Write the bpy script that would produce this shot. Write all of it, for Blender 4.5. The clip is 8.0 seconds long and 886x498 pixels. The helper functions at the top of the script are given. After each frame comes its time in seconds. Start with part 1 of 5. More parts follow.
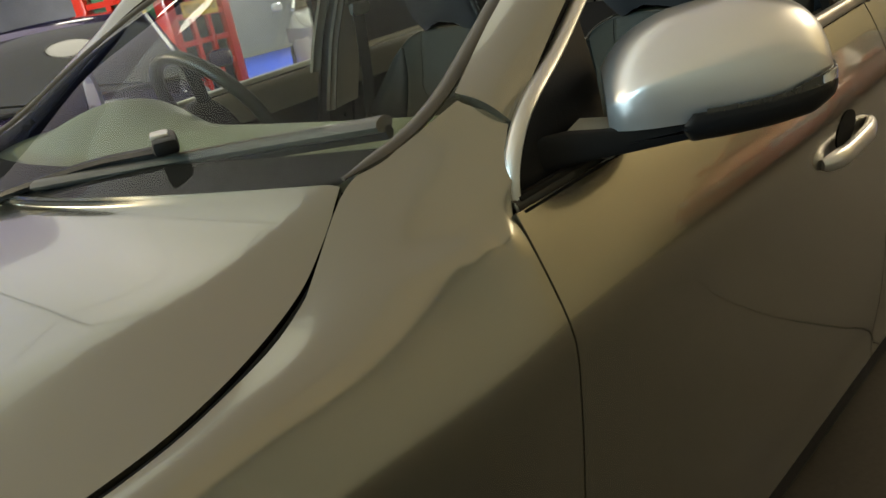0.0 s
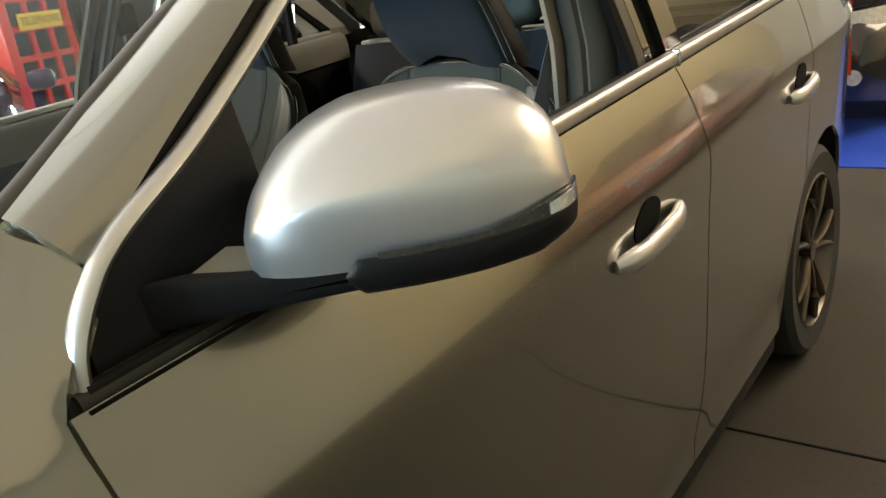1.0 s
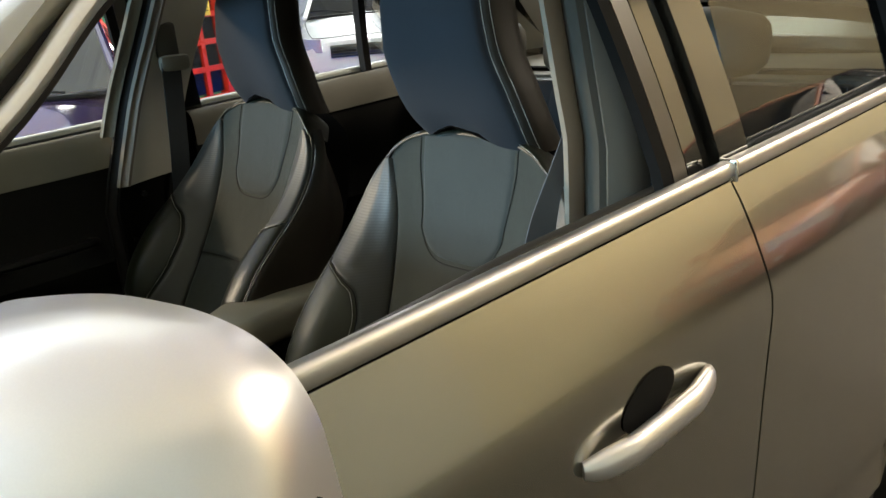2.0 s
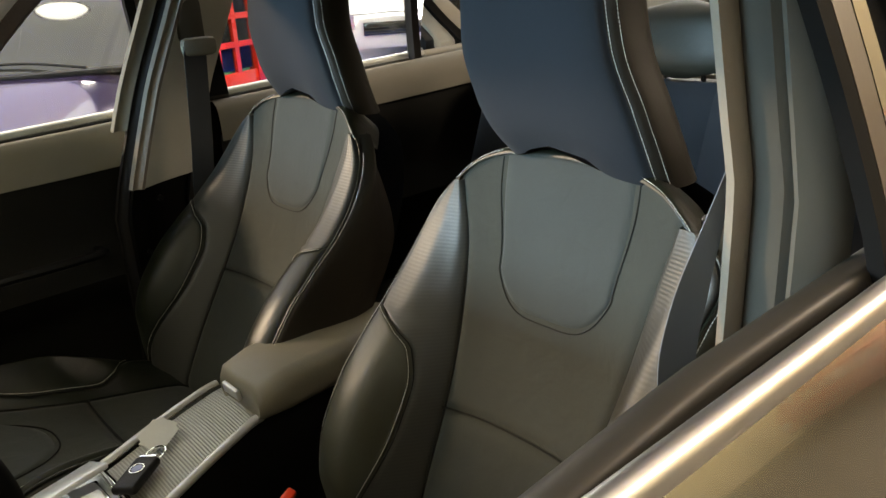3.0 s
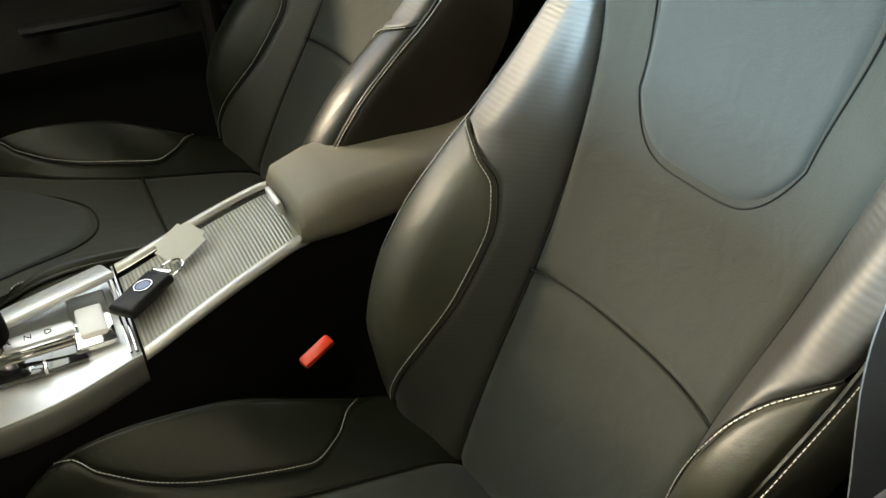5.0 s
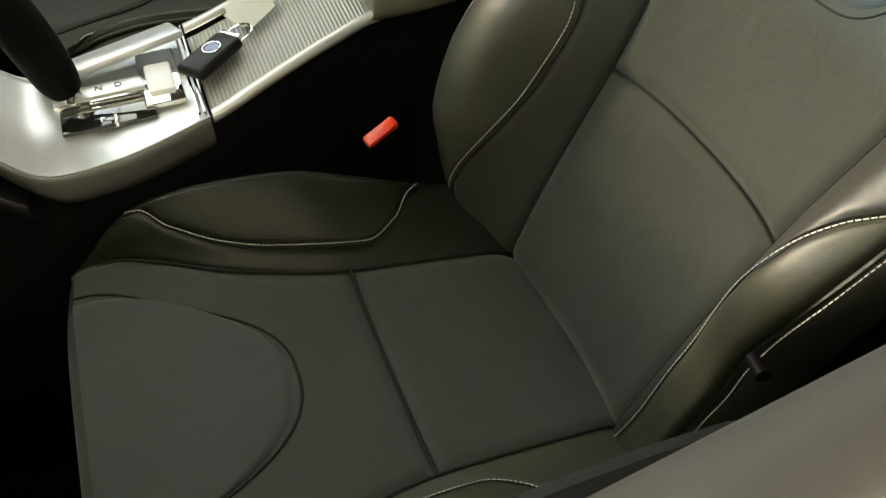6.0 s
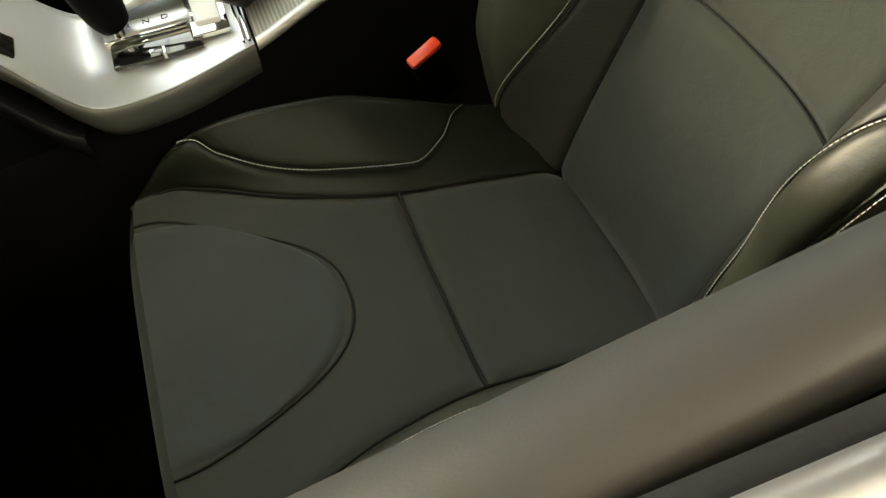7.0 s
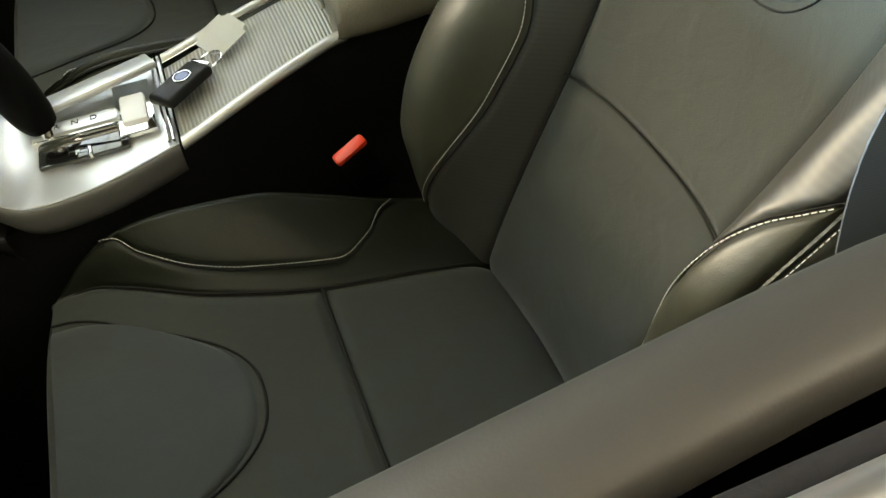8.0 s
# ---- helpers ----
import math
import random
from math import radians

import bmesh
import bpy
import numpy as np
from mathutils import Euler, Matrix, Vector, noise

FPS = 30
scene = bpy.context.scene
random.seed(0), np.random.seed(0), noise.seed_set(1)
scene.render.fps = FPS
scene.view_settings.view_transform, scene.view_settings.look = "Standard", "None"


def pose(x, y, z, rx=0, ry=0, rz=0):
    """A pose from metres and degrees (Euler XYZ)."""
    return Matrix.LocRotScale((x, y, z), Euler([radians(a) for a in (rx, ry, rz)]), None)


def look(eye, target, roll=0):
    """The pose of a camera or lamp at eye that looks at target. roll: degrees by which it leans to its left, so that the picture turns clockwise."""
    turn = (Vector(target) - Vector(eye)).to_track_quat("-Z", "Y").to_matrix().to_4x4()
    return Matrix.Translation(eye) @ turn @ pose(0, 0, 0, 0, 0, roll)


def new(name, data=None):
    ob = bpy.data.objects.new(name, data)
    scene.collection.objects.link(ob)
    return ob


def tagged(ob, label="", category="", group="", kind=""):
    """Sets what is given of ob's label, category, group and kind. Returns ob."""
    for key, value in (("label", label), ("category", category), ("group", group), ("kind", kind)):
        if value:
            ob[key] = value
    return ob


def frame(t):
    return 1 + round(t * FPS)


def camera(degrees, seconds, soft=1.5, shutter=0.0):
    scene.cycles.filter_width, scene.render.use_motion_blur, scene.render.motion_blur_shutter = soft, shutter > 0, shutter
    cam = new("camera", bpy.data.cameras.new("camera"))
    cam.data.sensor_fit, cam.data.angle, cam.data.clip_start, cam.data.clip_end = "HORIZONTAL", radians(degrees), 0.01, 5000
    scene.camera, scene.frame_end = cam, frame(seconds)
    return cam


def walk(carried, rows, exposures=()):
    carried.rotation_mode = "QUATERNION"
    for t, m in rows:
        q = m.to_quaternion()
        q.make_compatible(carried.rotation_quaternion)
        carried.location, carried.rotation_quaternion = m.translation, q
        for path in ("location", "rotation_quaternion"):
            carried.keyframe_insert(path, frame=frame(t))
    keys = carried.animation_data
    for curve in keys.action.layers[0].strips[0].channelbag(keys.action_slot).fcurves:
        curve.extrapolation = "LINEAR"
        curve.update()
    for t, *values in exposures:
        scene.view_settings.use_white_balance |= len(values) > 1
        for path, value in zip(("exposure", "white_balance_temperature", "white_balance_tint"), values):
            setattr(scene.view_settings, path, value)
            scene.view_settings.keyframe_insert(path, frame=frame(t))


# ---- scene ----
cam = camera(56.9, 8.0)
EXPOSURES = [(0, 0.12, 8500, 8), (0.5, 0.36, 8600, 11), (1, 0.74, 8000, 12), (1.7, 1.02, 7100, 11), (2.8, 1.5, 8200, 18), (4, 1.85, 8300, 15), (5.5, 2.6, 7400, 10), (6.5, 2.48, 8100, 9), (8, 2.5, 7600, 8)]
PATH = [
    (0, (0.735, -1.454, 1.230), (2.034, -0.078, 0.581), -11.4),
    (0.3, (0.834, -1.467, 1.215), (2.171, -0.123, 0.578), -10.1),
    (0.5, (0.920, -1.477, 1.207), (2.292, -0.167, 0.572), -10.0),
    (0.8, (1.075, -1.445, 1.208), (2.527, -0.225, 0.573), -9.3),
    (1, (1.173, -1.423, 1.218), (2.651, -0.243, 0.569), -8.6),
    (1.2, (1.265, -1.412, 1.221), (2.739, -0.232, 0.561), -9.0),
    (1.5, (1.401, -1.418, 1.226), (2.809, -0.146, 0.594), -8.3),
    (1.7, (1.517, -1.436, 1.256), (2.798, -0.026, 0.647), -6.5),
    (2.8, (1.695, -1.165, 1.278), (2.936, 0.273, 0.652), -3.8),
    (3, (1.760, -1.112, 1.276), (2.961, 0.348, 0.623), -3.9),
    (3.5, (1.843, -1.035, 1.267), (3.002, 0.454, 0.606), -1.1),
    (4, (1.925, -0.958, 1.251), (3.007, 0.535, 0.476), -0.1),
    (4.2, (1.929, -0.94, 1.259), (2.968, 0.53, 0.387), -0.9),
    (5.3, (2.027, -0.876, 1.156), (2.69, 0.577, -0.048), -1.4),
    (5.5, (2.017, -0.879, 1.155), (2.639, 0.526, -0.126), -0.4),
    (6, (1.993, -0.88, 1.158), (2.505, 0.375, -0.312), 0.6),
    (6.5, (1.994, -0.889, 1.154), (2.377, 0.31, -0.4), -3.3),
    (7, (2.0, -0.902, 1.149), (2.329, 0.299, -0.416), -6.3),
    (7.5, (2.017, -0.909, 1.159), (2.366, 0.328, -0.374), -6.8),
    (8, (2.083, -0.913, 1.159), (2.476, 0.408, -0.29), -5.9),
]
walk(cam, [(t, look(eye, target, roll)) for t, eye, target, roll in PATH], EXPOSURES)


# ---- light ----

world = bpy.data.worlds.new("world")
scene.world = world
world.use_nodes = True
bg = world.node_tree.nodes["Background"]
bg.inputs["Color"].default_value = (0.75, 0.85, 1.0, 1)
bg.inputs["Strength"].default_value = 0.004


def area_lamp(name, at, target, sx, sy, power, color):
    data = bpy.data.lights.new(name, "AREA")
    data.shape, data.size, data.size_y, data.energy, data.color = "RECTANGLE", sx, sy, power, color
    ob = new(name, data)
    ob.matrix_world = look(at, target)
    return ob


FLOOR_Z = -0.085
CEIL_Z = 4.2
COOL, WARM, DIM, MILD, LOW = (0.88, 0.96, 1.0), (1.0, 0.90, 0.72), (0.9, 0.95, 0.9), (1.0, 0.94, 0.82), (1.0, 0.93, 0.80)
# added, unseen fill panels at the ceiling: x, y, warm or cool, watts of the lamp behind it, size
FILL_PANELS = [(x, y, WARM if y < -3 else MILD if x < 0 else LOW, 0, 2.96, 2.96) for x in (-4.5, -1.5, 1.5, 4.5) for y in (-3.3, -0.3) if x > -4 or y < -3]
FILL_PANELS += [(0.4, 2.7, COOL, 0, 2.96, 2.96), (0.4, 5.7, COOL, 0, 2.96, 2.96), (-2.6, 2.7, COOL, 0, 2.96, 2.96), (3.4, 2.7, DIM, 0, 2.96, 2.96), (3.4, 5.7, DIM, 0, 2.96, 2.96), (0.4, 8.7, DIM, 0, 2.96, 2.96), (3.4, 8.7, LOW, 0, 2.96, 2.96), (3.4, 11.7, LOW, 0, 2.96, 2.96)]
FILL_PANELS += [(-2.6, 5.7, WARM, 650, 1.0, 1.0), (6.9, -3.5, MILD, 120, 2.4, 2.6), (12.0, -3.3, MILD, 180, 7.6, 2.8)]
FILL_PANELS += [(7.5, 2.7, COOL, 90, 2.9, 2.9), (-1.5, 11.7, COOL, 240, 1.1, 1.1), (12.0, 13.0, COOL, 420, 1.4, 1.4), (10.5, 8.7, COOL, 460, 1.4, 1.4)]
# a row of thin tubes along the near wall: y, first and last x, watts
TUBE_ROW = (-4.55, -3.5, 8.5, 45)
# round high-bay lamps over the far bays
BAYS = [(3.6, 5.6), (5.2, 5.6), (5.2, 8.8)]
# tall daylight window in the front wall: centre y, half width, sill and head height, watts
WIN_Y, WIN_HW, WIN_Z0, WIN_Z1, WIN_W = 2.8, 3.2, 2.45, 3.65, 900


# ---- materials ----
def tree(name):
    m = bpy.data.materials.new(name)
    m.use_nodes = True
    nt = m.node_tree
    return m, nt, nt.nodes["Principled BSDF"], nt.nodes, nt.links


def surface(name, color, rough=0.5, metal=0.0, coat=0.0, vary=0.15, scale=8.0, grain=150.0, bump=0.1, spec=0.5, sheen=0.0, trans=0.0, rough_vary=0.12, coords="Object", crease=0.0):
    """A surface with variation at two scales: broad stains and fine grain."""
    m, nt, b, nodes, links = tree(name)
    co = nodes.new("ShaderNodeTexCoord")
    n1 = nodes.new("ShaderNodeTexNoise")
    n1.inputs["Scale"].default_value, n1.inputs["Detail"].default_value = scale, 5
    n2 = nodes.new("ShaderNodeTexNoise")
    n2.inputs["Scale"].default_value, n2.inputs["Detail"].default_value = grain, 3
    links.new(co.outputs[coords], n1.inputs["Vector"])
    links.new(co.outputs[coords], n2.inputs["Vector"])
    mixn = nodes.new("ShaderNodeMath")
    mixn.operation = "MULTIPLY_ADD"
    links.new(n2.outputs["Fac"], mixn.inputs[0])
    mixn.inputs[1].default_value = 0.4
    links.new(n1.outputs["Fac"], mixn.inputs[2])
    ramp = nodes.new("ShaderNodeValToRGB")
    lo = [max(0, c * (1 - vary)) for c in color]
    hi = [min(1, c * (1 + vary)) for c in color]
    ramp.color_ramp.elements[0].color, ramp.color_ramp.elements[1].color = (*lo, 1), (*hi, 1)
    ramp.color_ramp.elements[0].position, ramp.color_ramp.elements[1].position = 0.4, 1.0
    links.new(mixn.outputs[0], ramp.inputs["Fac"])
    links.new(ramp.outputs["Color"], b.inputs["Base Color"])
    rr = nodes.new("ShaderNodeMapRange")
    rr.inputs["To Min"].default_value, rr.inputs["To Max"].default_value = max(0.02, rough - rough_vary), min(1, rough + rough_vary)
    links.new(n1.outputs["Fac"], rr.inputs["Value"])
    links.new(rr.outputs["Result"], b.inputs["Roughness"])
    b.inputs["Metallic"].default_value = metal
    b.inputs["Coat Weight"].default_value = coat
    b.inputs["Coat Roughness"].default_value = 0.04
    b.inputs["Specular IOR Level"].default_value = spec
    b.inputs["Sheen Weight"].default_value = sheen
    b.inputs["Transmission Weight"].default_value = trans
    if bump:
        bm_ = nodes.new("ShaderNodeBump")
        bm_.inputs["Strength"].default_value, bm_.inputs["Distance"].default_value = bump, 0.002
        links.new(n2.outputs["Fac"], bm_.inputs["Height"])
        links.new(bm_.outputs["Normal"], b.inputs["Normal"])
        if crease:
            # soft dents and creases from use
            n3 = nodes.new("ShaderNodeTexNoise")
            n3.inputs["Scale"].default_value, n3.inputs["Detail"].default_value, n3.inputs["Distortion"].default_value = 22.0, 4, 0.6
            links.new(co.outputs[coords], n3.inputs["Vector"])
            b3 = nodes.new("ShaderNodeBump")
            b3.inputs["Strength"].default_value, b3.inputs["Distance"].default_value = crease, 0.006
            links.new(n3.outputs["Fac"], b3.inputs["Height"])
            links.new(b3.outputs["Normal"], bm_.inputs["Normal"])
    return m


def glowing(name, color, strength):
    m, nt, b, nodes, links = tree(name)
    b.inputs["Base Color"].default_value = (*color, 1)
    b.inputs["Emission Color"].default_value = (*color, 1)
    b.inputs["Emission Strength"].default_value = strength
    return m


def glass(name, tint=(0.9, 0.95, 0.92), rough=0.0, ior=1.5):
    """A thin pane: it lets light straight through and mirrors at its Fresnel gloss."""
    m, nt, b, nodes, links = tree(name)
    out = nodes["Material Output"]
    tr = nodes.new("ShaderNodeBsdfTransparent")
    tr.inputs["Color"].default_value = (*tint, 1)
    gl = nodes.new("ShaderNodeBsdfGlossy")
    gl.inputs["Roughness"].default_value = rough
    fr = nodes.new("ShaderNodeFresnel")
    fr.inputs["IOR"].default_value = ior
    mx = nodes.new("ShaderNodeMixShader")
    links.new(fr.outputs["Fac"], mx.inputs["Fac"])
    links.new(tr.outputs["BSDF"], mx.inputs[1])
    links.new(gl.outputs["BSDF"], mx.inputs[2])
    links.new(mx.outputs["Shader"], out.inputs["Surface"])
    return m


def ribbed(name, color, axis, pitch, rough=0.3, depth=0.5, metal=0.0, spec=0.5, fade=None):
    """A surface with fine parallel ribs across one object axis."""
    m, nt, b, nodes, links = tree(name)
    co = nodes.new("ShaderNodeTexCoord")
    w = nodes.new("ShaderNodeTexWave")
    w.wave_type, w.bands_direction = "BANDS", axis
    w.inputs["Scale"].default_value = 0.314 / pitch
    w.inputs["Distortion"].default_value = 0.15
    links.new(co.outputs["Object"], w.inputs["Vector"])
    ramp = nodes.new("ShaderNodeValToRGB")
    ramp.color_ramp.elements[0].color = (*[c * 0.65 for c in color], 1)
    ramp.color_ramp.elements[1].color = (*color, 1)
    links.new(w.outputs["Fac"], ramp.inputs["Fac"])
    links.new(ramp.outputs["Color"], b.inputs["Base Color"])
    b.inputs["Roughness"].default_value = rough
    b.inputs["Metallic"].default_value = metal
    b.inputs["Specular IOR Level"].default_value = spec
    bu = nodes.new("ShaderNodeBump")
    bu.inputs["Strength"].default_value, bu.inputs["Distance"].default_value = depth, 0.0015
    links.new(w.outputs["Fac"], bu.inputs["Height"])
    links.new(bu.outputs["Normal"], b.inputs["Normal"])
    if fade:
        # the ribs run out towards the lower end of the panel
        sep = nodes.new("ShaderNodeSeparateXYZ")
        mr = nodes.new("ShaderNodeMapRange")
        mr.inputs["From Min"].default_value, mr.inputs["From Max"].default_value = fade
        mr.inputs["To Max"].default_value = depth
        links.new(co.outputs["Object"], sep.inputs["Vector"])
        links.new(sep.outputs["Z"], mr.inputs["Value"])
        links.new(mr.outputs["Result"], bu.inputs["Strength"])
        ramp.color_ramp.elements[0].color = (*[c * 0.85 for c in color], 1)
    return m


M_PAINT = surface("bronze_grey_metallic_paint", (0.27, 0.263, 0.225), 0.20, 0.90, 1.0, 0.03, 3, 900, 0.0, rough_vary=0.04)
M_MIRROR_CAP = surface("silver_satin_paint", (0.70, 0.70, 0.71), 0.33, 0.85, 0.5, 0.05, 3, 900, 0.0, rough_vary=0.04)
M_CHROME = surface("satin_chrome", (0.66, 0.65, 0.63), 0.38, 1.0, 0.0, 0.05, 10, 300, 0.02, rough_vary=0.05)
M_BRIGHT = surface("polished_chrome", (0.85, 0.85, 0.84), 0.08, 1.0, 0.0, 0.03, 10, 300, 0.0, rough_vary=0.03)
M_BLACK = surface("black_plastic", (0.010, 0.010, 0.011), 0.42, 0, 0, 0.2, 12, 400, 0.2, spec=0.18)
M_RUBBER = surface("black_rubber", (0.010, 0.009, 0.009), 0.7, 0, 0, 0.2, 20, 300, 0.2, spec=0.2)
M_PIANO = surface("gloss_black_panel", (0.012, 0.012, 0.012), 0.03, 0, 1.0, 0.1, 5, 100, 0.0, rough_vary=0.01)
M_GAP = surface("dark_panel_gap", (0.008, 0.008, 0.008), 0.9, 0, 0, 0.1, 10, 100, 0.0, spec=0.1)
M_GLASS = glass("clear_glass")
# IOR set low to thin the haze of the fill panels reflected in it
M_SCREEN = glass("coated_windscreen_glass", (0.92, 0.97, 0.94), ior=1.13)
M_TINT = glass("tinted_rear_glass", (0.22, 0.24, 0.22))
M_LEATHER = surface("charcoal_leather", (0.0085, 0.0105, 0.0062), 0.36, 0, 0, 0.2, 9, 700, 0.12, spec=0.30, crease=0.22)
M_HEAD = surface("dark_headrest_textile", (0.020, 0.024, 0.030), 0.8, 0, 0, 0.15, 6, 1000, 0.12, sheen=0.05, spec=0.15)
# the charcoal leather again, lightened to stand for light falling on it
M_LEATHER_LIT = surface("olive_charcoal_leather", (0.042, 0.042, 0.029), 0.46, 0, 0, 0.2, 9, 700, 0.12, spec=0.4, crease=0.2)
M_REARHEAD = surface("olive_leather", (0.030, 0.029, 0.021), 0.5, 0, 0, 0.15, 9, 700, 0.12, spec=0.4, crease=0.2)
M_TAUPE = surface("taupe_leather", (0.18, 0.164, 0.128), 0.5, 0, 0, 0.12, 9, 420, 0.3, spec=0.35, crease=0.2)
M_RAIL = surface("satin_grey_edge", (0.58, 0.575, 0.55), 0.32, 0.5, 0, 0.08, 10, 400, 0.05)
M_SEAM = surface("dark_seam_welt", (0.010, 0.010, 0.009), 0.7, 0, 0, 0.1, 20, 300, 0.0, spec=0.2)
M_TEXTILE = surface("charcoal_woven_textile", (0.0370, 0.0405, 0.0350), 0.85, 0, 0, 0.18, 6, 900, 0.25, sheen=0.12, spec=0.2, crease=0.30)
M_INSERT = surface("grey_woven_insert", (0.043, 0.0490, 0.047), 0.85, 0, 0, 0.15, 6, 1100, 0.22, sheen=0.12, spec=0.2, crease=0.30)
M_RIBLEATHER = ribbed("ribbed_leather", (0.032, 0.032, 0.028), "Z", 0.0050, 0.46, 0.11, fade=(0.66, 0.80))
M_STITCH = surface("pale_thread", (0.74, 0.73, 0.68), 0.8, 0, 0, 0.2, 60, 500, 0.2)
# far pillar trim, its colour raised to stand for the light on it
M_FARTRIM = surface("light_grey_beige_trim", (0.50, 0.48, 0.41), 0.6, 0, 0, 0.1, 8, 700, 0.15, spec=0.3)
M_ARM = surface("grey_brown_arm_panel", (0.32, 0.31, 0.265), 0.6, 0, 0, 0.1, 8, 700, 0.15, spec=0.3)
# skirt of the aluminium surround, darkened to stand for its shading
M_SKIRT = surface("dark_satin_skirt", (0.13, 0.13, 0.12), 0.45, 0.3, 0, 0.08, 8, 500, 0.05, spec=0.3)
M_KNOB = surface("black_knob_leather", (0.003, 0.003, 0.003), 0.55, 0, 0, 0.2, 12, 700, 0.2, spec=0.06)
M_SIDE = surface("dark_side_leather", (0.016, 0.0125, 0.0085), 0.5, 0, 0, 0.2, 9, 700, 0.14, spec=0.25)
M_TRIM_BEIGE = surface("pale_beige_trim", (0.22, 0.18, 0.14), 0.6, 0, 0, 0.08, 8, 500, 0.25)
# near door tops: the far side's grey trim with shade put into its colour
M_SILL_SHADED = surface("dark_door_top", (0.031, 0.029, 0.025), 0.5, 0, 0, 0.1, 8, 900, 0.05, spec=0.3)
# near pillar trim, the same part darkened to stand for shade
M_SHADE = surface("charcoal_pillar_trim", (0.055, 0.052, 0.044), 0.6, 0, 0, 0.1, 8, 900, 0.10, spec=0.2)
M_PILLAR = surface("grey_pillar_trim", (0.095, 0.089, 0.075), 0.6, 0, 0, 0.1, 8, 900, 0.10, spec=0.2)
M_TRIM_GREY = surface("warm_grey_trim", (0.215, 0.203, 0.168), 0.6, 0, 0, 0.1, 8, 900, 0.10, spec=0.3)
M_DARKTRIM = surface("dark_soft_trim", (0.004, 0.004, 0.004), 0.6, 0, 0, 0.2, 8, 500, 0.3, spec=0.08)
M_DASH = surface("soft_dash_skin", (0.17, 0.20, 0.135), 0.55, 0, 0, 0.15, 8, 500, 0.35)
M_DOORCARD = surface("black_door_card", (0.011, 0.011, 0.010), 0.6, 0, 0, 0.2, 8, 500, 0.3, spec=0.12)
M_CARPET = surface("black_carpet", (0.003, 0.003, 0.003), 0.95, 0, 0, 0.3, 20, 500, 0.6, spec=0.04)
M_ALU = surface("brushed_aluminium", (0.66, 0.68, 0.69), 0.40, 0.6, 0, 0.06, 5, 600, 0.04, rough_vary=0.06)
M_TAMBOUR = ribbed("ribbed_cover", (0.46, 0.455, 0.42), "X", 0.0048, 0.4, 0.8, 0.2)
M_RED = surface("red_buckle_plastic", (0.75, 0.045, 0.012), 0.35, 0, 0.2, 0.05, 20, 200, 0.05)
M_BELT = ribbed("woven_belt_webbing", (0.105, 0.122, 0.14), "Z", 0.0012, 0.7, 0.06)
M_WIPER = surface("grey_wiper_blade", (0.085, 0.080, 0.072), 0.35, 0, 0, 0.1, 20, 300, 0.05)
# far belt: the same grey webbing, darkened to stand for shade
M_BELT_SHADED = ribbed("dark_belt_webbing", (0.050, 0.060, 0.072), "Z", 0.0016, 0.7, 0.2)
M_TYRE = surface("tyre_rubber", (0.018, 0.018, 0.018), 0.75, 0, 0, 0.2, 15, 200, 0.3)
M_ALLOY = surface("grey_alloy", (0.10, 0.083, 0.066), 0.35, 0.9, 0.2, 0.08, 10, 300, 0.04)
M_FLOOR = surface("worn_concrete_floor", (0.053, 0.047, 0.039), 0.6, 0, 0, 0.3, 1.4, 60, 0.3, rough_vary=0.2, spec=0.2)
M_BLUEFLOOR = surface("blue_floor_paint", (0.015, 0.06, 0.42), 0.4, 0, 0, 0.2, 3, 80, 0.15)
M_YELLOW = surface("mustard_painted_wall", (0.51, 0.43, 0.26), 0.75, 0, 0, 0.14, 1.2, 60, 0.3)
M_DARKWALL = surface("dark_grey_wall", (0.19, 0.19, 0.19), 0.8, 0, 0, 0.3, 1.0, 40, 0.3)
M_CREAM = surface("grey_cream_painted_wall", (0.48, 0.44, 0.335), 0.75, 0, 0, 0.14, 1.2, 60, 0.3)
M_WALL = surface("grey_blockwork", (0.42, 0.42, 0.40), 0.8, 0, 0, 0.15, 1.0, 40, 0.3)
M_CEIL = surface("dark_hall_ceiling", (0.06, 0.06, 0.056), 0.85, 0, 0, 0.2, 1.0, 40, 0.2)
M_TUBE = glowing("opal_diffuser_cool", (0.90, 0.98, 0.95), 0.70)
M_TUBED = glowing("dim_diffuser", (0.93, 1.0, 0.93), 0.75)
M_BAY = glowing("bright_lamp_face", (0.95, 1.0, 0.97), 6.0)
M_TUBEW = glowing("opal_diffuser_warm", (1.0, 0.91, 0.71), 0.27)
M_TUBEM = glowing("opal_diffuser_mild", (1.0, 0.94, 0.80), 0.37)
M_TUBEL = glowing("opal_diffuser_low", (1.0, 0.93, 0.78), 0.25)
M_DAY = glowing("overcast_daylight", (0.82, 0.91, 1.0), 6.0)
M_WHITE = surface("white_enamel", (0.78, 0.79, 0.80), 0.4, 0, 0, 0.05, 5, 200, 0.05)
M_PHONE = surface("red_gloss_enamel", (0.72, 0.025, 0.008), 0.3, 0, 0.5, 0.08, 5, 200, 0.05)
M_GREEN = surface("green_board", (0.09, 0.32, 0.15), 0.6, 0, 0, 0.15, 5, 100, 0.1)
M_SIGN = surface("yellow_sign_face", (0.85, 0.55, 0.05), 0.5, 0, 0, 0.05, 5, 100, 0.0)
M_CARPURPLE = surface("dark_purple_paint", (0.035, 0.024, 0.070), 0.14, 0.3, 1.0, 0.1, 4, 800, 0.0, rough_vary=0.03)
M_CARWHITE = surface("white_car_paint", (0.72, 0.74, 0.76), 0.25, 0, 1.0, 0.04, 4, 800, 0.0, rough_vary=0.03)
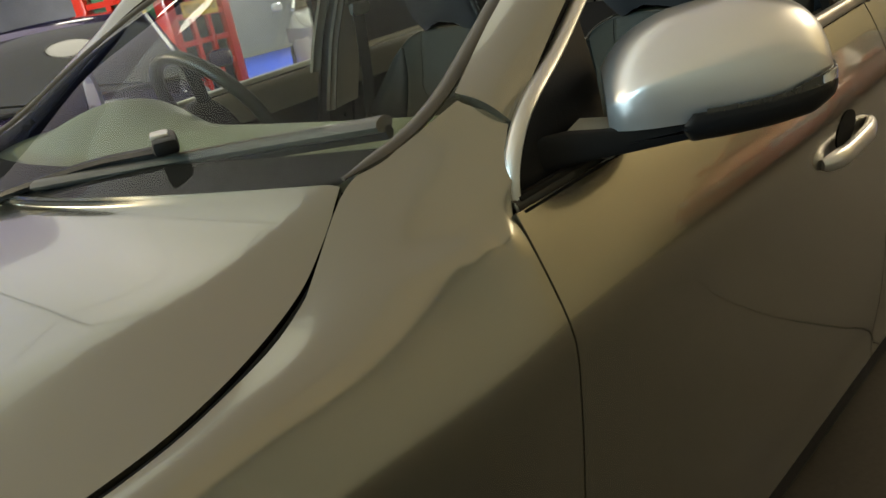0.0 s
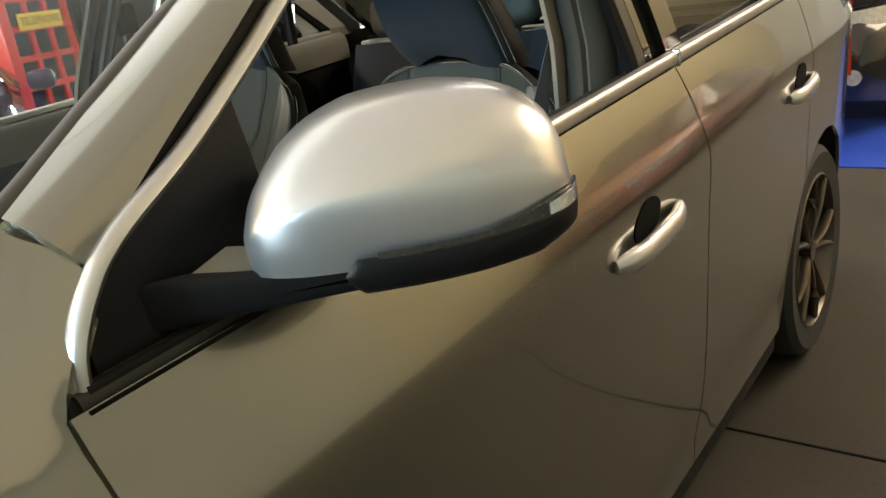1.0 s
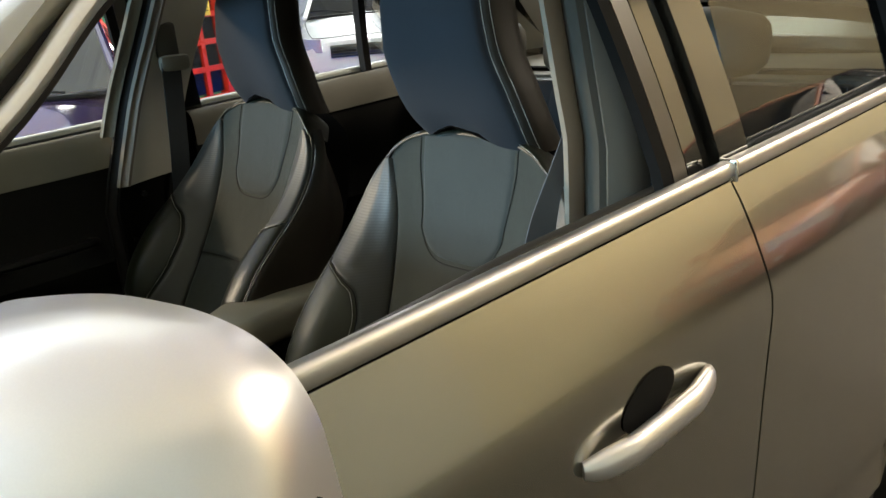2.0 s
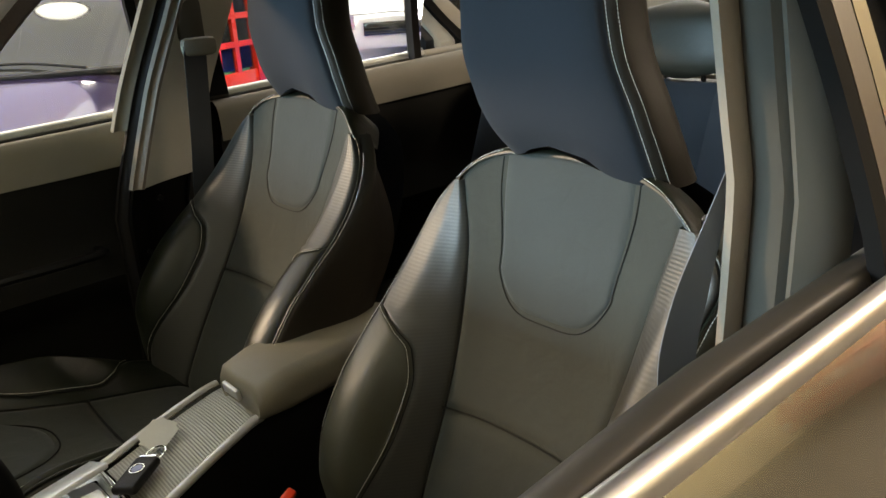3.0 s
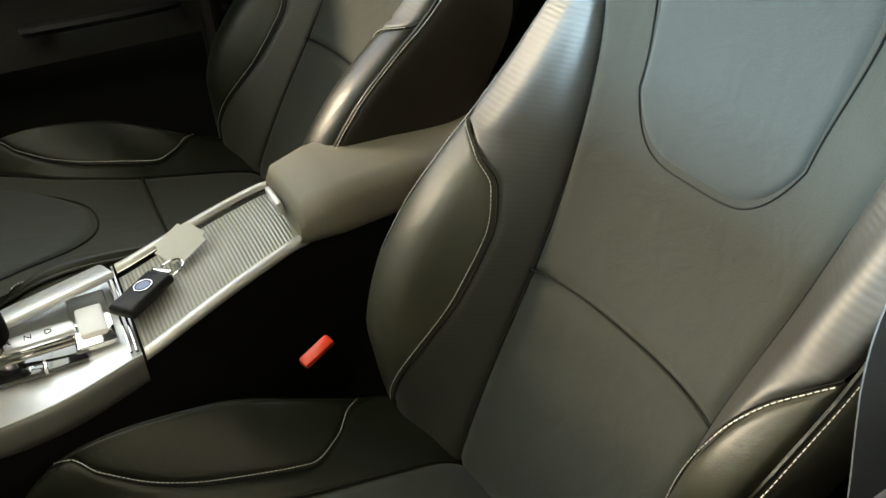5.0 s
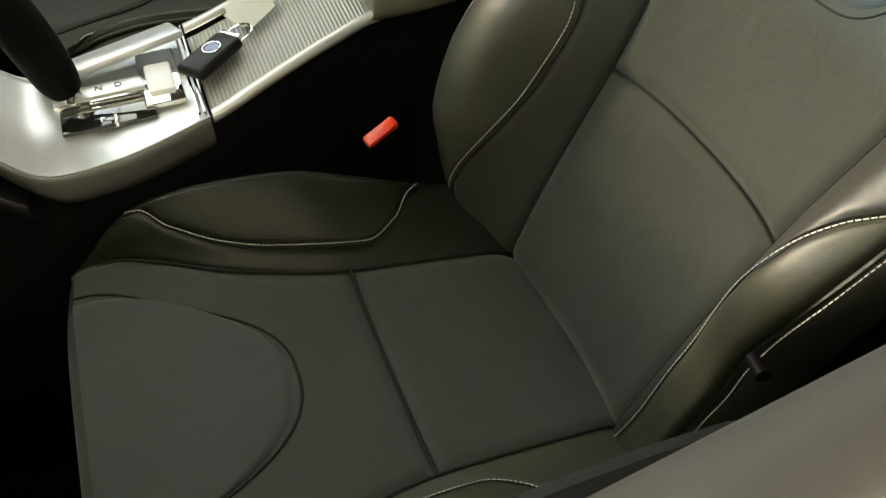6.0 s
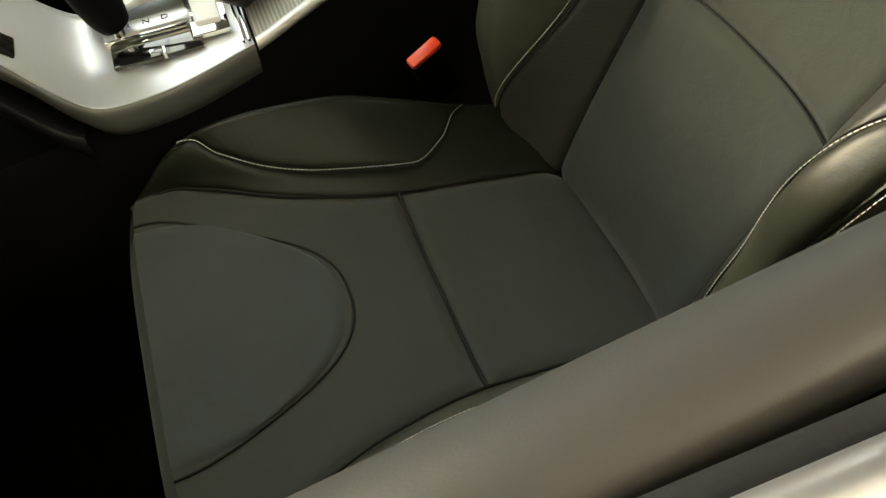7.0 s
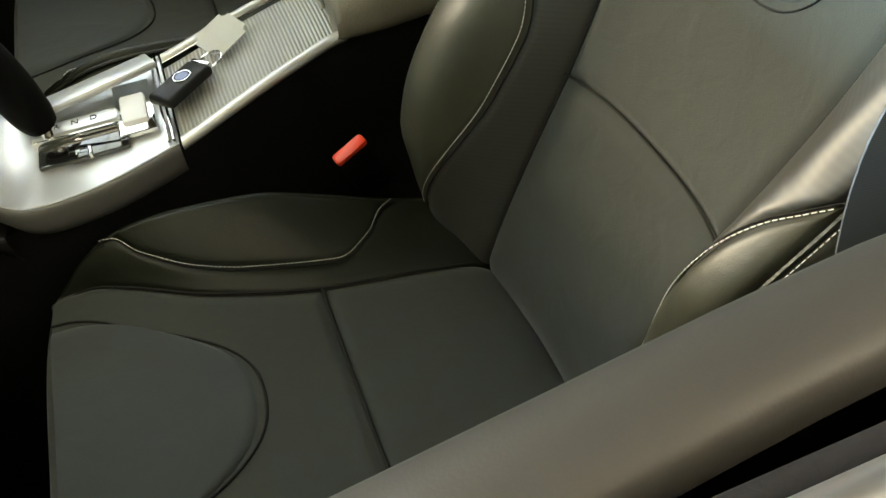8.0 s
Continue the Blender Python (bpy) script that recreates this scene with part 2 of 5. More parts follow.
M_CARSILVER = surface("silver_car_paint", (0.42, 0.45, 0.48), 0.3, 0.8, 1.0, 0.05, 4, 800, 0.0, rough_vary=0.03)
M_CARRED = surface("red_car_paint", (0.29, 0.08, 0.05), 0.25, 0.1, 1.0, 0.06, 4, 800, 0.0, rough_vary=0.03)
M_CARBLACK = surface("black_car_paint", (0.012, 0.012, 0.014), 0.2, 0.2, 1.0, 0.1, 4, 800, 0.0, rough_vary=0.03)
M_CARGLASS = surface("reflecting_car_glass", (0.045, 0.046, 0.046), 0.04, 0.6, 0.0, 0.15, 3, 60, 0.0, rough_vary=0.05)
M_LAMP = surface("headlamp_reflector", (0.75, 0.78, 0.82), 0.12, 0.6, 1.0, 0.3, 40, 90, 0.8)
M_SMOKE = surface("smoky_lens", (0.02, 0.018, 0.016), 0.25, 0, 0.15, 0.3, 60, 150, 0.4)
M_EDGE = surface("brown_grey_edge_strip", (0.075, 0.064, 0.054), 0.35, 0, 0, 0.1, 20, 300, 0.05, spec=0.4)
M_MIRRORGLASS = surface("mirror_glass", (0.9, 0.9, 0.9), 0.02, 1.0, 0, 0.01, 2, 50, 0.0, rough_vary=0.01)
M_CARD = surface("pale_grey_card", (0.52, 0.52, 0.48), 0.5, 0, 0, 0.05, 20, 200, 0.05)
M_BADGE = surface("blue_badge", (0.04, 0.06, 0.14), 0.3, 0.3, 0.5, 0.05, 30, 200, 0.0)


# ---- building helpers ----
def lerp(a, b, t):
    return a + (b - a) * t


def smooth(t):
    t = max(0.0, min(1.0, t))
    return t * t * (3 - 2 * t)


def spline(pts, t):
    """Catmull-Rom through points, t from 0 to 1."""
    n_ = len(pts) - 1
    f = max(0.0, min(0.999999, t)) * n_
    i = int(f)
    f -= i
    p1, p2 = Vector(pts[i]), Vector(pts[i + 1])
    p0 = Vector(pts[i - 1]) if i else p1 * 2 - p2
    p3 = Vector(pts[i + 2]) if i + 2 <= n_ else p2 * 2 - p1
    return 0.5 * (2 * p1 + (p2 - p0) * f + (2 * p0 - 5 * p1 + 4 * p2 - p3) * f * f + (3 * p1 - p0 - 3 * p2 + p3) * f ** 3)


def curve1(xs, ys):
    """A smooth function through (x, y) pairs."""
    xs, ys = list(xs), list(ys)
    ms = []
    for i in range(len(xs)):
        if i == 0:
            ms.append((ys[1] - ys[0]) / (xs[1] - xs[0]))
        elif i == len(xs) - 1:
            ms.append((ys[-1] - ys[-2]) / (xs[-1] - xs[-2]))
        else:
            a = (ys[i] - ys[i - 1]) / (xs[i] - xs[i - 1])
            b = (ys[i + 1] - ys[i]) / (xs[i + 1] - xs[i])
            ms.append(0.0 if a * b <= 0 else 2 * a * b / (a + b))

    def f(x):
        if x <= xs[0]:
            return ys[0]
        if x >= xs[-1]:
            return ys[-1]
        i = max(j for j in range(len(xs) - 1) if xs[j] <= x)
        h = xs[i + 1] - xs[i]
        t = (x - xs[i]) / h
        return ((2 * t ** 3 - 3 * t * t + 1) * ys[i] + (t ** 3 - 2 * t * t + t) * h * ms[i]
                + (-2 * t ** 3 + 3 * t * t) * ys[i + 1] + (t ** 3 - t * t) * h * ms[i + 1])
    return f


def finish(bm, smooth_=True, angle=40):
    bmesh.ops.recalc_face_normals(bm, faces=bm.faces)
    for f in bm.faces:
        f.smooth = smooth_
    if smooth_:
        lim = radians(angle)
        for e in bm.edges:
            if len(e.link_faces) == 2 and e.calc_face_angle(0) > lim:
                e.smooth = False
    return bm


def part(name, bm, material, parent=None, label="", category="", group="", kind="", smooth_=True, angle=40):
    up, q = Vector((0, 0, 0)), parent
    while q:
        up, q = up + q.location, q.parent
    bmesh.ops.translate(bm, verts=bm.verts, vec=-up)
    finish(bm, smooth_, angle)
    me = bpy.data.meshes.new(name)
    bm.to_mesh(me)
    bm.free()
    me.materials.append(material)
    ob = new(name, me)
    if parent:
        ob.parent = parent
    return tagged(ob, label, category, group, kind)


def thing(name, at, label, category, group=""):
    ob = new(name)
    ob.empty_display_size = 0.1
    ob.location = at
    return tagged(ob, label, category, group)


def grid(fn, nu, nv, thick=0.0, flip=False, closed=False):
    """A sheet from fn(u, v), u and v from 0 to 1; with thick it gets a back and rims."""
    bm = bmesh.new()
    P = [[Vector(fn(i / nu, j / nv)) for j in range(nv + 1)] for i in range(nu + 1)]
    rows = [[bm.verts.new(p) for p in r] for r in P]
    cols = nu if not closed else nu
    for i in range(cols):
        for j in range(nv):
            bm.faces.new((rows[i][j], rows[i + 1][j], rows[i + 1][j + 1], rows[i][j + 1]))
    if thick:
        back = []
        for i in range(nu + 1):
            r = []
            for j in range(nv + 1):
                du = P[min(i + 1, nu)][j] - P[max(i - 1, 0)][j]
                dv = P[i][min(j + 1, nv)] - P[i][max(j - 1, 0)]
                nn = du.cross(dv)
                nn = nn.normalized() if nn.length > 1e-9 else Vector((0, 1, 0))
                r.append(bm.verts.new(P[i][j] + nn * (thick if flip else -thick)))
            back.append(r)
        for i in range(nu):
            for j in range(nv):
                bm.faces.new((back[i][j], back[i][j + 1], back[i + 1][j + 1], back[i + 1][j]))
        for i in range(nu):
            for j in (0, nv):
                bm.faces.new((rows[i][j], rows[i + 1][j], back[i + 1][j], back[i][j]))
        for j in range(nv):
            for i in (0, nu):
                bm.faces.new((rows[i][j], rows[i][j + 1], back[i][j + 1], back[i][j]))
    return bm


def loft(rings, cap=True, closed=True):
    bm = bmesh.new()
    vs = [[bm.verts.new(p) for p in r] for r in rings]
    n_ = len(rings[0])
    for a, b in zip(vs, vs[1:]):
        for k in range(n_ if closed else n_ - 1):
            bm.faces.new((a[k], a[(k + 1) % n_], b[(k + 1) % n_], b[k]))
    if cap and closed:
        bm.faces.new(vs[0])
        bm.faces.new(list(reversed(vs[-1])))
    return bm


def tube(pts, r, seg=10, cap=True, steps=0, flat=1.0, up=None):
    """A round or flattened bar along points."""
    pts = [Vector(p) for p in pts]
    if steps:
        pts = [spline(pts, i / steps) for i in range(steps + 1)]
    rings = []
    ref = Vector(up) if up else Vector((0, 0, 1))
    for i, p in enumerate(pts):
        d = (pts[min(i + 1, len(pts) - 1)] - pts[max(i - 1, 0)]).normalized()
        a = d.cross(ref)
        if a.length < 1e-4:
            a = d.cross(Vector((1, 0, 0)))
        a.normalize()
        b = d.cross(a)
        rad = r(i / (len(pts) - 1)) if callable(r) else r
        rings.append([p + a * math.cos(2 * math.pi * k / seg) * rad + b * math.sin(2 * math.pi * k / seg) * rad * flat for k in range(seg)])
    return loft(rings, cap)


def box(cx, cy, cz, sx, sy, sz, bev=0.0, seg=2):
    bm = bmesh.new()
    bmesh.ops.create_cube(bm, size=1.0, matrix=Matrix.Translation((cx, cy, cz)) @ Matrix.Diagonal((sx, sy, sz, 1)))
    if bev:
        bmesh.ops.bevel(bm, geom=list(bm.edges), offset=bev, segments=seg, profile=0.5, affect="EDGES")
    return bm


def turned(bm, m):
    bmesh.ops.transform(bm, matrix=m, verts=bm.verts)
    return bm


def cyl(p, q, r, seg=24, r2=None):
    p, q = Vector(p), Vector(q)
    return tube([p, q], (lambda t: lerp(r, r if r2 is None else r2, t)), seg)


def join(*bms):
    out = bmesh.new()
    for b in bms:
        me = bpy.data.meshes.new("join")
        b.to_mesh(me)
        b.free()
        out.from_mesh(me)
        bpy.data.meshes.remove(me)
    return out


def bisect(at, d):
    lo, hi = 0, len(at)
    while lo < hi:
        mid = (lo + hi) // 2
        if at[mid] <= d:
            lo = mid + 1
        else:
            hi = mid
    return lo


def stitches(pts_fn, length, pitch=0.0048, r=0.0006, normal=None):
    """A row of short thread stitches along pts_fn(t)."""
    run = [Vector(pts_fn(k / 300)) for k in range(301)]
    at = [0.0]
    for p, q in zip(run, run[1:]):
        at.append(at[-1] + (q - p).length)
    n_ = max(2, int(at[-1] / pitch))

    def along(f):
        d = min(max(f, 0), 1) * at[-1]
        i = min(299, max(0, bisect(at, d) - 1))
        return lerp(run[i], run[i + 1], (d - at[i]) / max(1e-9, at[i + 1] - at[i]))
    out = bmesh.new()
    for i in range(n_):
        a, b = along((i + 0.12) / n_), along((i + 0.82) / n_)
        d = (b - a)
        if d.length < 1e-6:
            continue
        d.normalize()
        s = d.cross(Vector((0.3, 0.2, 0.9))).normalized() * r
        t = d.cross(s).normalized() * r
        ring = [[q + s, q + t, q - s, q - t] for q in (a, lerp(a, b, 0.5) , b)]
        vs = [[out.verts.new(q) for q in rr] for rr in ring]
        for x, y in zip(vs, vs[1:]):
            for k in range(4):
                out.faces.new((x[k], x[(k + 1) % 4], y[(k + 1) % 4], y[k]))
    return out


def puffed(fn, nu, nv, sink=0.004, edge=0.012, sides="LRBT", thick=0.0, toward=None):
    """A padded panel: fn(u, v) gives its surface, and the named sides dip into a seam."""
    def warp(t):
        return lerp(t, (1 - math.cos(math.pi * t)) / 2, 0.85)
    P = [[Vector(fn(warp(i / nu), warp(j / nv))) for j in range(nv + 1)] for i in range(nu + 1)]
    ref = Vector(toward) if toward else None

    def lens(line):
        out = [0.0]
        for a, b in zip(line, line[1:]):
            out.append(out[-1] + (b - a).length)
        return out
    LU = [lens([P[i][j] for i in range(nu + 1)]) for j in range(nv + 1)]
    LV = [lens([P[i][j] for j in range(nv + 1)]) for i in range(nu + 1)]
    Q = []
    for i in range(nu + 1):
        row = []
        for j in range(nv + 1):
            ds = []
            if "L" in sides:
                ds.append(LU[j][i])
            if "R" in sides:
                ds.append(LU[j][-1] - LU[j][i])
            if "B" in sides:
                ds.append(LV[i][j])
            if "T" in sides:
                ds.append(LV[i][-1] - LV[i][j])
            d = min(ds) if ds else 1.0
            du = P[min(i + 1, nu)][j] - P[max(i - 1, 0)][j]
            dv = P[i][min(j + 1, nv)] - P[i][max(j - 1, 0)]
            nn = du.cross(dv)
            nn = nn.normalized() if nn.length > 1e-9 else Vector((0, 0, 1))
            if ref and nn.dot(ref) < 0:
                nn = -nn
            row.append(P[i][j] - nn * sink * math.exp(-(d / edge) ** 2))
        Q.append(row)
    return grid(lambda u, v: Q[round(u * nu)][round(v * nv)], nu, nv, thick)


# ---- hall ----
def hall():
    floor = part("floor", box(4, 5, FLOOR_Z - 0.1, 26, 24, 0.2), M_FLOOR, kind="structure", label="worn grey-brown concrete workshop floor", smooth_=False)
    for x0, x1, y0, y1 in ((5.75, 16.9, -1.2, 5.6), (-8.9, 16.9, 5.8, 16.9)):
        part("floor_marking", box((x0 + x1) / 2, (y0 + y1) / 2, FLOOR_Z + 0.003, x1 - x0, y1 - y0, 0.006), M_BLUEFLOOR, kind="structure", label="blue painted floor bay", smooth_=False)
    for x, y, sx, sy in ((3.12, 6, 0.007, 21.8), (9.1, 6, 0.007, 21.8)):
        part("floor_joint", box(x, y, FLOOR_Z + 0.001, sx, sy, 0.004), M_GAP, kind="structure", label="dark saw-cut joint in the floor", smooth_=False)
    part("wall_near", box(-2.0, -5.1, 2.05, 14, 0.2, 4.3), M_CREAM, kind="structure", label="greyish cream painted wall", smooth_=False)
    part("wall_side", box(11.0, -5.1, 2.05, 12, 0.2, 4.3), M_YELLOW, kind="structure", label="mustard yellow painted wall", smooth_=False)
    part("wall_far", box(4, 17.1, 2.05, 26, 0.2, 4.3), M_DARKWALL, kind="structure", label="dark grey wall", smooth_=False)
    ya, yb_ = WIN_Y - WIN_HW, WIN_Y + WIN_HW
    wall = join(box(-9.1, (ya - 5.0) / 2, 2.05, 0.2, ya + 5.0, 4.3), box(-9.1, (yb_ + 16.9) / 2, 2.05, 0.2, 16.9 - yb_, 4.3),
                box(-9.1, WIN_Y, (WIN_Z0 - 0.1) / 2, 0.2, 2 * WIN_HW, WIN_Z0 + 0.1), box(-9.1, WIN_Y, (WIN_Z1 + 4.2) / 2, 0.2, 2 * WIN_HW, 4.2 - WIN_Z1))
    part("wall_front", wall, M_WALL, kind="structure", label="grey blockwork wall with a wide high window", smooth_=False)
    part("backdrop", box(-9.5, WIN_Y, 2.6, 0.05, 2 * WIN_HW + 1, 2.6), M_DAY, kind="structure", label="bright overcast daylight outside", smooth_=False)
    win = tagged(new("window_1"), "white-framed high window letting daylight in", kind="structure")
    for k in range(5):
        part("window_frame", box(-9.05, lerp(ya, yb_, k / 4), (WIN_Z0 + WIN_Z1) / 2, 0.06, 0.07, WIN_Z1 - WIN_Z0), M_WHITE, win, smooth_=False)
    area_lamp("window_light", (-8.98, WIN_Y, (WIN_Z0 + WIN_Z1) / 2), (0, WIN_Y, 1.6), 2 * WIN_HW, WIN_Z1 - WIN_Z0, WIN_W, (0.37, 0.70, 1.0))
    part("wall_back", box(17.1, 5.95, 2.05, 0.2, 21.9, 4.3), M_WALL, kind="structure", label="grey blockwork wall", smooth_=False)
    part("ceiling", box(4, 5.95, CEIL_Z + 0.1, 26.4, 22.3, 0.2), M_CEIL, kind="structure", label="dark workshop ceiling", smooth_=False)
    # these panels are added fill light, not known fittings of the hall
    for x, y, col, watts, sx, sy in FILL_PANELS:
        t = thing("ceiling_light", (x, y, CEIL_Z - 0.25), "added glowing fill panel at the ceiling, white framed", "ceiling light", "ceiling panels")
        part("housing", box(x, y, CEIL_Z - 0.10, sx + 0.1, sy + 0.1, 0.16, 0.01), M_WHITE, t)
        part("diffuser", box(x, y, CEIL_Z - 0.185, sx, sy, 0.008), {COOL: M_TUBE, WARM: M_TUBEW, DIM: M_TUBED, MILD: M_TUBEM, LOW: M_TUBEL}[col], t)
        for s in (-0.3, 0.3):
            part("bracket", box(x + s * sx, y, CEIL_Z - 0.01, 0.05, 0.05, 0.04), M_WHITE, t)
        if watts:
            area_lamp("panel_lamp", (x, y, CEIL_Z - 0.20), (x, y, 0), sx, sy, watts, col)
    for x, y in BAYS:
        t = thing("high_bay_lamp", (x, y, CEIL_Z - 0.4), "round grey high-bay lamp hanging from the ceiling", "ceiling lamp", "high-bay lamps")
        part("stem", cyl((x, y, CEIL_Z), (x, y, CEIL_Z - 0.22), 0.02, 8), M_WHITE, t)
        part("shade", loft([[(x + r * math.cos(a), y + r * math.sin(a), z) for a in [2 * math.pi * k / 24 for k in range(24)]] for r, z in ((0.06, CEIL_Z - 0.20), (0.14, CEIL_Z - 0.26), (0.31, CEIL_Z - 0.38), (0.30, CEIL_Z - 0.38))]), M_ALLOY, t)
        part("lens", cyl((x, y, CEIL_Z - 0.385), (x, y, CEIL_Z - 0.395), 0.28, 24), M_BAY, t)
    y, xa, xb, watts = TUBE_ROW
    for k in range(8):
        x = lerp(xa, xb, (k + 0.5) / 8)
        t = thing("tube_light", (x, y, CEIL_Z - 0.1), "white batten with one bare fluorescent tube", "ceiling light", "tubes along the wall")
        part("batten", box(x, y, CEIL_Z - 0.05, 1.46, 0.10, 0.07, 0.01), M_WHITE, t)
        part("tube", cyl((x - 0.70, y, CEIL_Z - 0.115), (x + 0.70, y, CEIL_Z - 0.115), 0.016, 12), M_TUBE, t)
        for s in (-0.71, 0.71):
            part("holder", box(x + s, y, CEIL_Z - 0.10, 0.02, 0.05, 0.05), M_WHITE, t)
    area_lamp("tube_row_light", ((xa + xb) / 2, y, CEIL_Z - 0.14), ((xa + xb) / 2, y, 0), xb - xa, 0.06, watts, WARM)


# ---- the car: x runs to the rear, the near side is -y ----
YC = -0.03


def belt_z(x):
    return 0.95 + (x - 1.44) * 0.04


plan_w = curve1([0.1, 0.45, 0.75, 1.0, 1.4, 2.0, 2.6, 3.3, 3.8, 4.15, 4.4, 4.6], [0.45, 0.70, 0.83, 0.878, 0.887, 0.889, 0.887, 0.88, 0.872, 0.835, 0.75, 0.58])
# inward offset by height, relative to the shoulder line
side_in = curve1([-0.62, -0.50, -0.36, -0.18, -0.08, -0.03, 0.0, 0.03, 0.08, 0.125, 0.155, 0.175], [0.050, 0.030, 0.020, 0.012, 0.006, 0.001, 0.0, 0.005, 0.018, 0.032, 0.043, 0.053])


def shoulder_z(x):
    return belt_z(x) - 0.165


def side_y(x, z, sgn=-1):
    h = z - shoulder_z(x)
    taper = max(0.0, (x - 3.6) / 1.0)
    return YC + sgn * (plan_w(x) - side_in(h) - 0.06 * taper * smooth((h + 0.02) / 0.2))


arch_x, arch_z, arch_r = 3.67, 0.25, 0.372
farch_x = 0.93


def arch_bottom(x, cx, low):
    d = arch_r ** 2 - (x - cx) ** 2
    return max(low, arch_z + math.sqrt(d)) if d > 0 else low


door_front = curve1([0.10, 0.45, 0.55, 0.70, 0.80, 0.88, 0.935], [1.40, 1.402, 1.41, 1.424, 1.423, 1.415, 1.409])
door_split = curve1([0.10, 0.40, 0.75, 0.90, 1.0], [2.60, 2.625, 2.635, 2.612, 2.590])


def skin(x0f, x1f, z0, sgn, nu=26, nv=22, low=None, thick=0.012):
    """A body side panel between two cut lines."""
    def f(u, v):
        z = z0
        for _ in range(3):
            x = lerp(x0f(z), x1f(z), u)
            zt, zb = belt_z(x), low(x) if low else z0
            z = lerp(zb, zt, v)
        return (x, side_y(x, z, sgn), z)
    return grid(f, nu, nv, thick, flip=sgn > 0)


def strip(fn, x0, x1, n_, prof):
    """A moulding along x; prof is a closed outline of (dy, dz) from fn(x)."""
    rings = []
    for i in range(n_ + 1):
        x = lerp(x0, x1, i / n_)
        y, z = fn(x)
        rings.append([(x, y + a, z + b) for a, b in prof])
    return loft(rings)


def rounded(w, h, r, n_=3):
    out = []
    for cx, cy, a0 in ((w / 2 - r, h / 2 - r, 0), (-w / 2 + r, h / 2 - r, 90), (-w / 2 + r, -h / 2 + r, 180), (w / 2 - r, -h / 2 + r, 270)):
        for k in range(n_ + 1):
            a = radians(a0 + 90 * k / n_)
            out.append((cx + r * math.cos(a), cy + r * math.sin(a)))
    return out


FENDER = [
    [(.42, -.70, .80), (.42, -.74, .79), (.42, -.77, .75), (.42, -.785, .69), (.42, -.785, .60), (.42, -.78, .42), (.42, -.765, .16)],
    [(.70, -.80, .858), (.70, -.835, .85), (.70, -.86, .82), (.70, -.885, .75), (.70, -.89, .62), (.70, -.88, .42), (.70, -.865, .16)],
    [(.90, -.828, .884), (.90, -.86, .874), (.90, -.885, .84), (.90, -.908, .77), (.90, -.908, .62), (.90, -.896, .42), (.90, -.88, .16)],
    [(1.03, -.818, .903), (1.03, -.858, .89), (1.03, -.886, .853), (1.03, -.910, .778), (1.03, -.910, .62), (1.03, -.90, .42), (1.03, -.88, .16)],
    [(1.16, -.775, .928), (1.16, -.835, .912), (1.16, -.878, .872), (1.16, -.911, .782), (1.16, -.911, .62), (1.16, -.903, .42), (1.16, -.88, .16)],
    [(1.285, -.735, 1.015), (1.29, -.805, .965), (1.285, -.868, .90), (1.28, -.913, .786), (1.28, -.912, .62), (1.28, -.905, .42), (1.28, -.885, .16)],
    [(1.37, -.752, 1.042), (1.385, -.812, .998), (1.362, -.868, .920), (1.36, -.915, .786), (1.36, -.913, .62), (1.35, -.905, .42), (1.345, -.887, .16)],
    [(1.447, -.775, 1.074), (1.474, -.830, 1.030), (1.408, -.866, .938), (1.419, -.916, .786), (1.412, -.913, .62), (1.398, -.905, .42), (1.396, -.887, .16)],
]


def fender(u, v, sgn):
    col = [spline([FENDER[i][r] for i in range(8)], u) for r in range(7)]
    p = spline(col, v)
    if p.z < 0.945:
        last = spline(FENDER[7], v)
        k = smooth((u - 0.80) / 0.20) * smooth((0.945 - p.z) / 0.03)
        p.x += (door_front(p.z) - 0.002 - last.x) * k
        p.y = lerp(p.y, side_y(p.x, p.z, -1), smooth((u - 0.55) / 0.45) * smooth((0.945 - p.z) / 0.012))
    p.z = max(p.z, arch_bottom(p.x, farch_x, 0.16))
    if sgn > 0:
        p.y = 2 * YC - p.y
    return p


GAP = [(.10, -.35, .70), (.25, -.56, .76), (.42, -.695, .803), (.70, -.795, .861), (.90, -.823, .887), (1.03, -.813, .906), (1.16, -.770, .931), (1.235, -.742, .968), (1.285, -.730, 1.016)]
A_OUT = [(1.434, -.846, .943), (1.441, -.845, .985), (1.466, -.841, 1.024), (1.506, -.836, 1.058), (1.61, -.818, 1.110), (1.76, -.798, 1.210), (1.85, -.787, 1.292), (1.97, -.768, 1.368), (2.25, -.735, 1.425), (2.7, -.71, 1.435), (3.1, -.71, 1.41), (3.45, -.72, 1.32), (3.8, -.75, 1.12), (3.95, -.765, 1.04)]
A_IN = [(1.285, -.728, 1.022), (1.37, -.738, 1.042), (1.455, -.738, 1.077), (1.56, -.725, 1.137), (1.68, -.702, 1.203), (1.85, -.665, 1.285), (2.1, -.62, 1.36), (2.4, -.60, 1.39)]


def mirrored(p, sgn):
    return Vector((p[0], p[1] if sgn < 0 else 2 * YC - p[1], p[2]))


